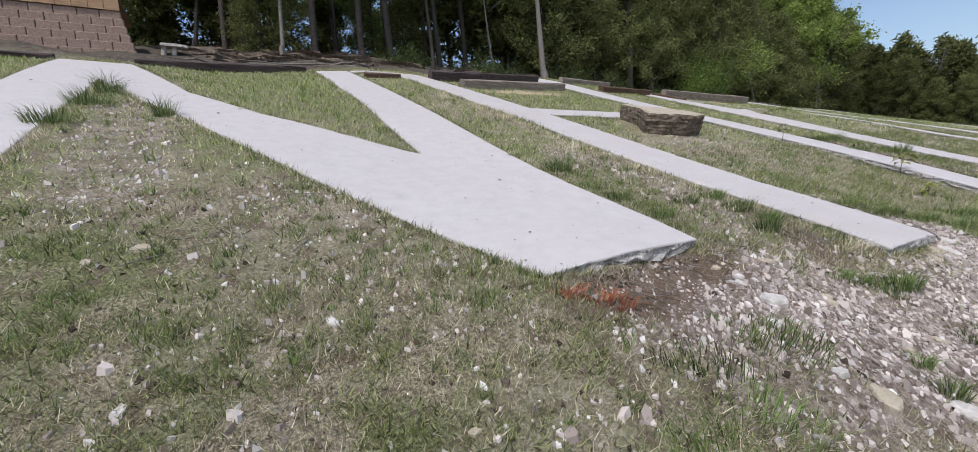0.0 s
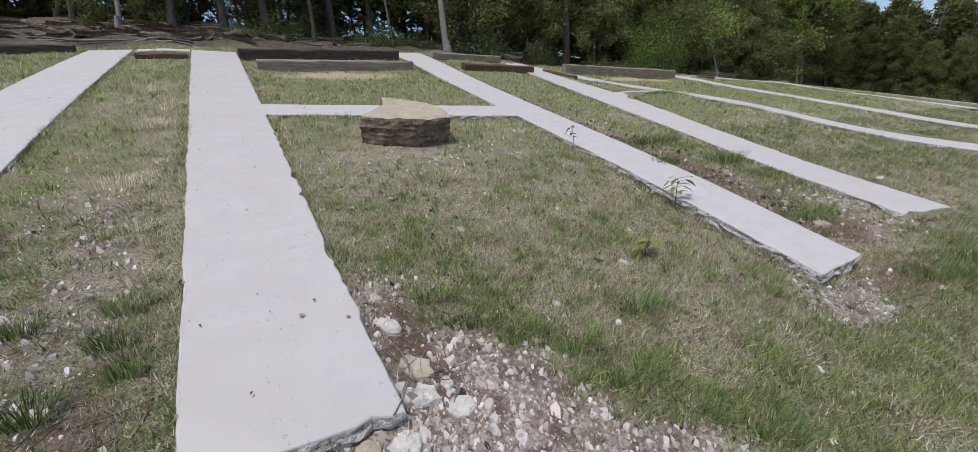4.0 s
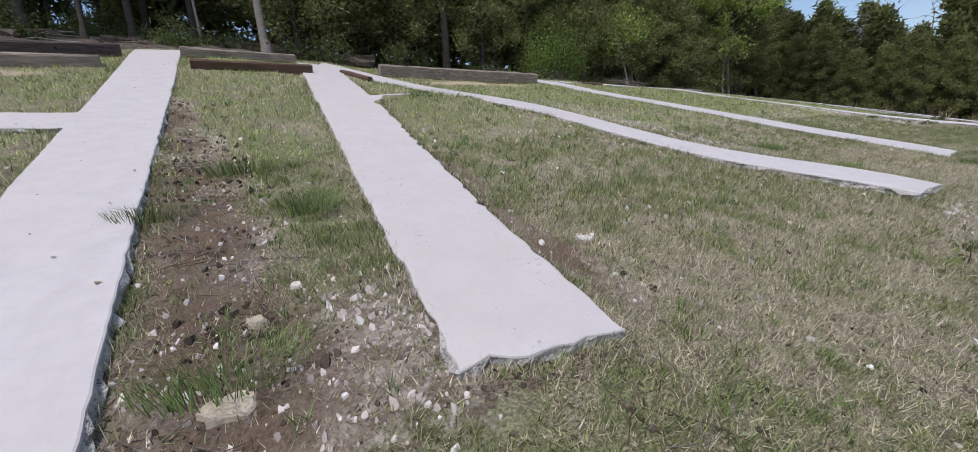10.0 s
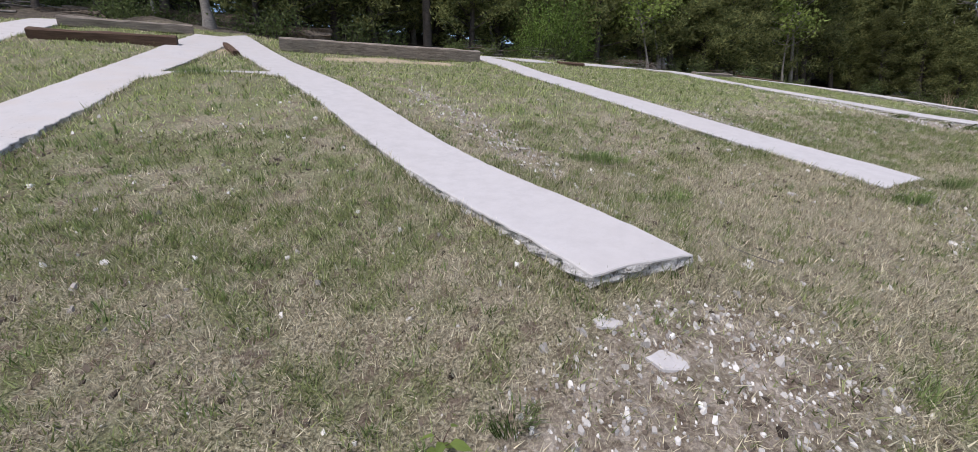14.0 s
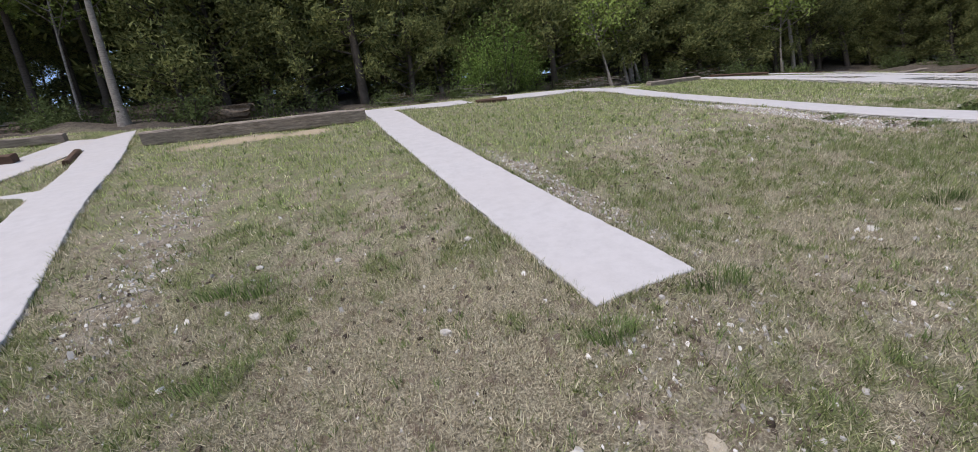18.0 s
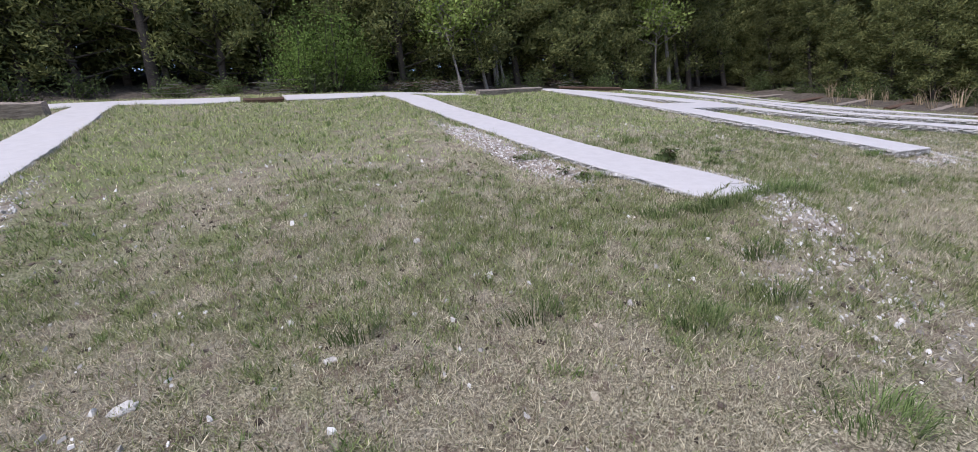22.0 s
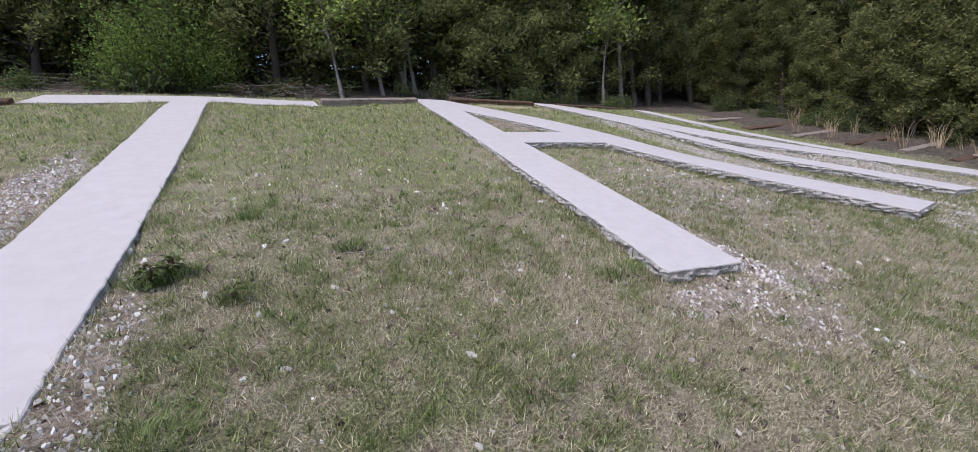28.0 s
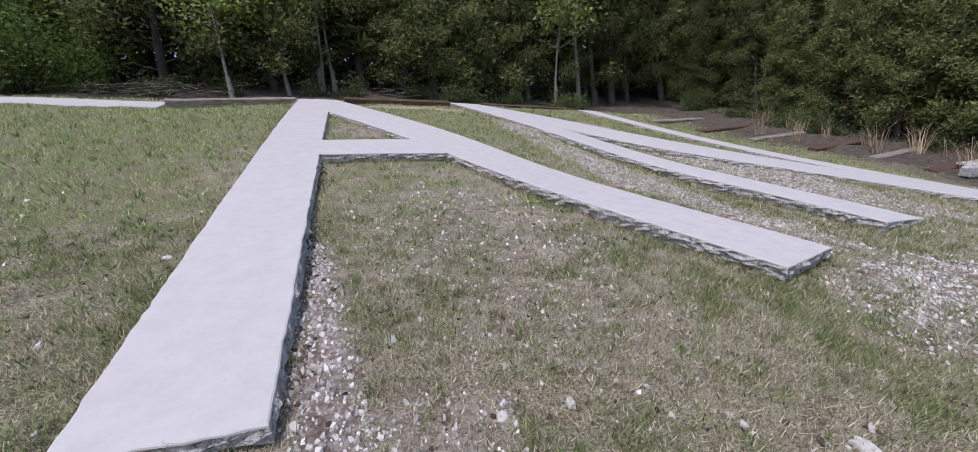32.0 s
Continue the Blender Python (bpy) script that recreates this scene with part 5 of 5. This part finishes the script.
edge_crumbs([((-0.74, -0.42), (0.72, 7.3), 2.2), ((-1.5, -0.32), (-0.78, -0.48), 1.2), ((-2.57, 0.0), (-2.17, 5.0), 0.4), ((7.17, -0.1), (7.17, 5.0), 0.3), ((-9.9, 0.6), (-8.76, 0.52), 1.2),
             ((17.6, 0.2), (18.08, 4.3), 0.5), ((21.0, 0.3), (19.75, 4.4), 0.8), ((6.4, -0.25), (7.1, -0.23), 0.4), ((23.33, 0.8), (22.7, 6.0), 0.8), ((-3.4, -0.3), (-2.95, 4.0), 0.4)], 420, 0.03, 0.008, 1, "dark crumbs of soil along the edges of the letters")
nr = np.random.default_rng(44)
lu, lv = nr.uniform(-13, 22, 9500), nr.uniform(-1.8, 2.6, 9500)
lk = ~inside(lu, lv)
strew("soil_crumbs", lu[lk], lv[lk], 0.011, 0.3, CRUMB, "dark crumbs of soil and dead leaves among the grass", nr, "soil")
cu, cv = nr.normal(-2.08, 0.22, 700) + 0.0, nr.uniform(0.0, 5.5, 700)
ck = ~inside(cu, cv) & (cells(cu, cv, 0.3, 61) > 0.4)
strew("soil_clods", cu[ck], cv[ck], 0.013, 0.6, CRUMB, "dark clods of washed-out soil between the letters", nr, "soil", 0.4)
rs = random.Random(77)
for k in range(70):
    u, v = rs.uniform(-13, 24), rs.uniform(-1.5, 2.8)
    s = rs.uniform(0.02, 0.05)
    fragment("stone", u, v, s * 0.5, s * 0.3, "small pale limestone lying in the grass", 500 + k, CHIP, "stones in the lawn")
for k in range(60):
    u, v = rs.choice(((-8.6, -0.5), (-7.0, -0.6), (-6.6, -0.3), (-8.9, 0.0), (-6.4, 0.2)))
    u, v, s = u + rs.gauss(0, 0.45), v + rs.gauss(0, 0.22), rs.uniform(0.014, 0.032)
    if not inside(np.array([u]), np.array([v]))[0]:
        fragment("stone", u, v, s, s * 0.5, "angular pale limestone in the gravel", 900 + k, (CHIP, ROCKTOP, CHIP)[k % 3], "stones in the gravel")
for k, (u, v, s, z) in enumerate(((-8.96, -0.01, 0.05, 0.03), (-8.48, 0.28, 0.04, 0.02), (-6.85, -0.7, 0.085, 0.015), (-9.19, -0.57, 0.05, 0.02), (-8.86, -0.8, 0.06, 0.03), (-8.7, -0.75, 0.045, 0.03), (-6.6, -0.2, 0.07, 0.02), (-6.75, -0.16, 0.05, 0.03), (-6.44, 0.0, 0.06, 0.03), (-6.4, 0.18, 0.07, 0.02), (-6.42, 0.5, 0.05, 0.03), (-6.95, -0.2, 0.045, 0.02), (-6.3, -0.12, 0.06, 0.02))):
    fragment("broken_stone", u, v, s, z, "broken pale stone lying in the gravel", 980 + k, (CHIP, ROCKTOP)[k % 2], "stones in the gravel")
rubble = thing("broken_slab", at(-1.44, -0.38, LIFT - 0.2), "broken flat piece of pale concrete below the letter's foot", "rubble")
cast("slab", [(-1.57, -0.5), (-1.4, -0.56), (-1.26, -0.44), (-1.3, -0.34), (-1.54, -0.28)], -0.085, rubble, 61, deep=0.12, rough=0.008)
fragment("broken_stone", -2.05, 0.58, 0.035, 0.03, "pale tan stone on the bare soil", 65, ROCKTOP, "", "stone")
fragment("broken_slab", 2.83, -1.06, 0.065, 0.007, "flat white fragment of concrete in the turf", 62, PAINT, "", "rubble")
fragment("broken_slab", 2.74, -0.8, 0.04, 0.007, "flat white fragment of concrete in the turf", 63, PAINT, "", "rubble")
fragment("broken_slab", -2.2, 0.14, 0.07, 0.018, "flat tan slab of stone on the bare soil", 64, ROCKTOP, "", "rubble")
boulder("concrete_block", (30.2, 2.3), (1.0, 0.26, 0.3), "pale grey concrete block among the edging timbers", 63, CONC, None, -8, 2, 0.004, 0, "", "block", 0.1)
for k, (u, v, s) in enumerate(((8.23, -1.14, 0.1), (7.97, -1.0, 0.05), (8.1, -0.95, 0.05), (8.4, -1.0, 0.06), (5.77, -0.89, 0.07), (6.26, -1.1, 0.09), (-4.57, 0.49, 0.08), (-5.49, 1.39, 0.09), (18.43, -0.05, 0.06), (20.98, -0.75, 0.1), (-0.15, 0.4, 0.1), (9.6, -1.3, 0.09), (4.48, 0.97, 0.09), (-11.9, 1.75, 0.08), (19.77, -0.8, 0.12), (-10.9, 0.55, 0.06), (8.72, -0.26, 0.09), (10.49, -1.15, 0.05), (9.53, -0.38, 0.06), (12.56, -1.1, 0.07), (9.4, 0.08, 0.05), (10.83, -0.78, 0.05), (-10.99, 0.84, 0.09), (-11.69, 1.82, 0.13), (-11.7, 0.7, 0.08), (-10.73, 0.08, 0.06), (15.19, 0.02, 0.06), (11.91, 0.98, 0.06), (14.3, 0.2, 0.05))):
    fragment("stone", u, v, s * (0.42 if u > -10 else 0.28), s * 0.14, "pale flat limestone half sunk in the grass", 600 + k, (CHIP, ROCKTOP)[k % 2], "stones in the lawn")


def slab_litter(n, seed):
    """Dead leaves and crumbs blown onto the first letters."""
    rng = np.random.default_rng(seed)
    u, v = rng.uniform(-13.3, -1.9, n), rng.uniform(-0.3, 10.5, n)
    ok = inside(u, v) & (cells(u, v, 0.6, 30) > 0.3)
    u, v = u[ok], v[ok]
    m = len(u)
    base = many(u, v, np.full(m, 0.006))
    a = rng.uniform(0, 2 * np.pi, (m, 1)) + np.array([0, 1.3, 3.0, 4.4]) + rng.uniform(-0.3, 0.3, (m, 4))
    r = 0.008 * np.exp(rng.normal(0, 0.5, (m, 1))) * rng.uniform(0.5, 1.2, (m, 4))
    g = math.tan(radians(SLOPE))
    V = base[:, None] + np.stack([np.cos(a) * r, np.sin(a) * r, np.sin(a) * r * g + rng.uniform(0, 0.005, (m, 4))], -1)
    ob = raw("leaf_litter", V.reshape(-1, 3), np.arange(4 * m).reshape(-1, 4), DEADLEAF)
    return tagged(ob, "dead leaves and crumbs lying on the concrete", "leaf litter", kind="stuff")


DEADLEAF = leaf_material("dead_leaves", (0.10, 0.07, 0.045), (0.34, 0.25, 0.17), 0)
slab_litter(1500, 91)


# dead brush on the washed-out soil between the letters
def brush(u, v, n, seed, big=1.0):
    rng = random.Random(seed)
    t = thing("dead_brush", at(u, v, LIFT + float(wob(u, v))), "tangle of dead grey-brown twigs on bare soil", "brush", "dead brush")
    for k in range(n):
        bm = bmesh.new()
        a, ln = rng.uniform(0, 6.28), rng.uniform(0.12, 0.35) * big
        c = Vector((rng.gauss(0, 0.14), rng.gauss(0, 0.10), 0)) * big
        c.z = c.y * 0.34 + 0.015 + (rng.uniform(0, 0.3) if big > 1 else 0)
        d = Vector((math.cos(a), math.sin(a), math.sin(a) * 0.34 + rng.uniform(-0.05, 0.15))) * ln
        limb_mesh(bm, c - d / 2, c + d / 2, 0.0028 * big, 0.0012, 4, 0.03, rng)
        part("twig", bm, BARK if k % 3 else BROWNTIMBER, t)


for k, (u, v) in enumerate(((-2.1, 0.6), (-2.2, 1.3), (-2.05, 2.0), (-2.2, 2.8), (-2.1, 3.7), (-2.3, 0.0), (-2.0, 1.0), (-9.5, 0.46), (-9.2, 0.42), (-8.85, 0.48), (-8.6, 0.5), (-6.4, 0.5), (-6.35, 0.2), (-7.6, 0.4), (-11.35, 1.9), (-0.95, -0.75))):
    brush(u, v, 16, 40 + k)
for k, (u, v) in enumerate(((14.0, 11.9), (14.7, 12.1), (15.3, 11.9), (15.9, 12.2), (10.2, 11.8), (20.6, 12.2), (8.0, 12.0))):
    brush(u, v, 26, 90 + k, 2.6)


# grass --------------------------------------------------------------------------
def blade_mesh(name, u, v, h, wide, lean, rng, material, label):
    n = len(u)
    base = many(u, v, LIFT + wob(u, v) - 0.005)
    a, r = rng.uniform(0, 2 * np.pi, n), rng.random(n) ** 0.45 * lean
    tip = base + np.stack([np.cos(a) * r * h, np.sin(a) * r * h - 0.2 * h, h * np.sqrt(np.clip(1 - r * r * 0.97, 0.02, 1))], -1)
    b = rng.uniform(0, 2 * np.pi, n)
    s = np.stack([np.cos(b), np.sin(b), np.zeros(n)], -1) * (wide * rng.uniform(0.6, 1.4, n))[:, None]
    V = np.stack([base - s, base + s, tip], 1).reshape(-1, 3)
    me = bpy.data.meshes.new(name)
    me.vertices.add(3 * n)
    me.vertices.foreach_set("co", V.ravel().astype(np.float32))
    me.loops.add(3 * n)
    me.loops.foreach_set("vertex_index", np.arange(3 * n, dtype=np.int32))
    me.polygons.add(n)
    me.polygons.foreach_set("loop_start", np.arange(0, 3 * n, 3, dtype=np.int32))
    me.update(calc_edges=True)
    me.materials.append(material)
    return tagged(new(name, me), label, "grass", kind="stuff")


def grass(name, n, ulim, vlim, tall, wide, green, material, label, seed, lean=0.6):
    """Blades over a stretch of lawn; green: whether they grow in the green patches or in the straw."""
    rng = np.random.default_rng(seed)
    u, v = rng.uniform(*ulim, n), rng.uniform(*vlim, n)
    g = greenness(u, v)
    clump = cells(u, v, 0.09, 11 + seed)
    p = np.clip(1.1 - 1.2 * bareness(u, v), 0.03, 1) * ((0.08 + 0.92 * g) * np.clip(clump * 2.0 - 0.35, 0.1, 1) if green else (1.0 - 0.6 * g) * np.clip(1.5 - clump, 0.3, 1))
    ok = (rng.random(n) < p) & ~inside(u, v)
    u, v, g, clump = u[ok], v[ok], g[ok], clump[ok]
    h = tall * rng.uniform(0.4, 1.25, len(u)) * (0.65 + 0.5 * clump + (0.35 * g if green else 0))
    return blade_mesh(name, u, v, h, wide, lean, rng, material, label)


def rim_grass(name, per_metre, tall, wide, material, label, seed):
    """Longer blades along the edges of the letters, in runs."""
    rng = np.random.default_rng(seed)
    us, vs = [], []
    for (x0, y0), (x1, y1) in RIMS:
        ln = math.hypot(x1 - x0, y1 - y0)
        n = int(ln * per_metre)
        q, off = rng.random(n), -np.abs(rng.normal(0.012, 0.05, n))
        tx, ty = (x1 - x0) / ln, (y1 - y0) / ln
        us.append(x0 + (x1 - x0) * q - ty * off)
        vs.append(y0 + (y1 - y0) * q + tx * off)
    u, v = np.concatenate(us), np.concatenate(vs)
    run = 0.6 * cells(u, v, 0.5, 20 + seed) + 0.4 * cells(u, v, 0.15, 21 + seed)
    ok = (run > 0.38) & (rng.random(len(u)) < 1.1 - bareness(u, v)) & ~inside(u, v)
    u, v, run = u[ok], v[ok], run[ok]
    return blade_mesh(name, u, v, tall * rng.uniform(0.4, 1.2, len(u)) * (0.4 + run), wide, 0.85, rng, material, label)


near, far = (-2.0, 2.6), (2.6, 11.3)
LAWN = (-14, 27)
grass("green_grass", 1050000, (-13, 22), (-1.7, 1.3), 0.042, 0.0028, True, GRASSGREEN, "short patchy green grass of the lawn", 1, 0.95)
grass("dry_grass", 800000, (-13, 22), (-1.7, 1.3), 0.052, 0.0024, False, GRASSDRY, "dry straw-coloured grass of the lawn", 2, 0.99)
grass("green_grass", 640000, LAWN, near, 0.050, 0.0042, True, GRASSGREEN, "patchy green grass of the middle lawn", 7, 0.92)
grass("dry_grass", 330000, LAWN, near, 0.060, 0.0036, False, GRASSDRY, "dry grass of the middle lawn", 8, 0.99)
grass("green_grass", 380000, (-16, 30), far, 0.055, 0.0065, True, GRASSGREEN, "short green grass of the upper lawn", 3, 0.85)
grass("dry_grass", 190000, (-16, 30), far, 0.05, 0.0055, False, GRASSDRY, "dry straw-coloured grass of the upper lawn", 4, 0.98)
grass("green_grass", 48000, (-6.2, -3.5), (-1.5, 1.6), 0.075, 0.0026, True, GRASSGREEN, "longer green grass below the letters", 9, 0.9)
rim_grass("green_grass", 260, 0.075, 0.0028, GRASSGREEN, "green grass growing over the edges of the letters", 5)
rim_grass("dry_grass", 260, 0.08, 0.0028, GRASSDRY, "dry grass along the edges of the letters", 6)


def small_tufts(name, n, per, ulim, vlim, tall, wide, material, label, seed):
    """Little separate clumps of longer blades."""
    rng = np.random.default_rng(seed)
    cu, cv = rng.uniform(*ulim, n), rng.uniform(*vlim, n)
    k = rng.random(n) < np.clip(1.0 - bareness(cu, cv), 0.1, 1) * (0.15 + 0.85 * greenness(cu, cv))
    big = rng.uniform(0.6, 1.5, n)
    cu, cv, big = cu[k], cv[k], big[k]
    u = np.repeat(cu, per) + rng.normal(0, 0.016, len(cu) * per) * np.repeat(big, per)
    v = np.repeat(cv, per) + rng.normal(0, 0.016, len(cu) * per) * np.repeat(big, per)
    ok = ~inside(u, v)
    h = tall * np.repeat(big, per) * rng.uniform(0.5, 1.1, len(u))
    return blade_mesh(name, u[ok], v[ok], h[ok], wide, 0.7, rng, material, label)


small_tufts("green_grass", 5200, 16, (-13, 22), (-1.7, 2.6), 0.075, 0.0030, GRASSDARK, "small dark green tufts among the short grass", 51)
small_tufts("green_grass", 1900, 14, (-15, 28), (2.6, 10.5), 0.085, 0.0045, GRASSDARK, "small dark green tufts of the upper lawn", 52)
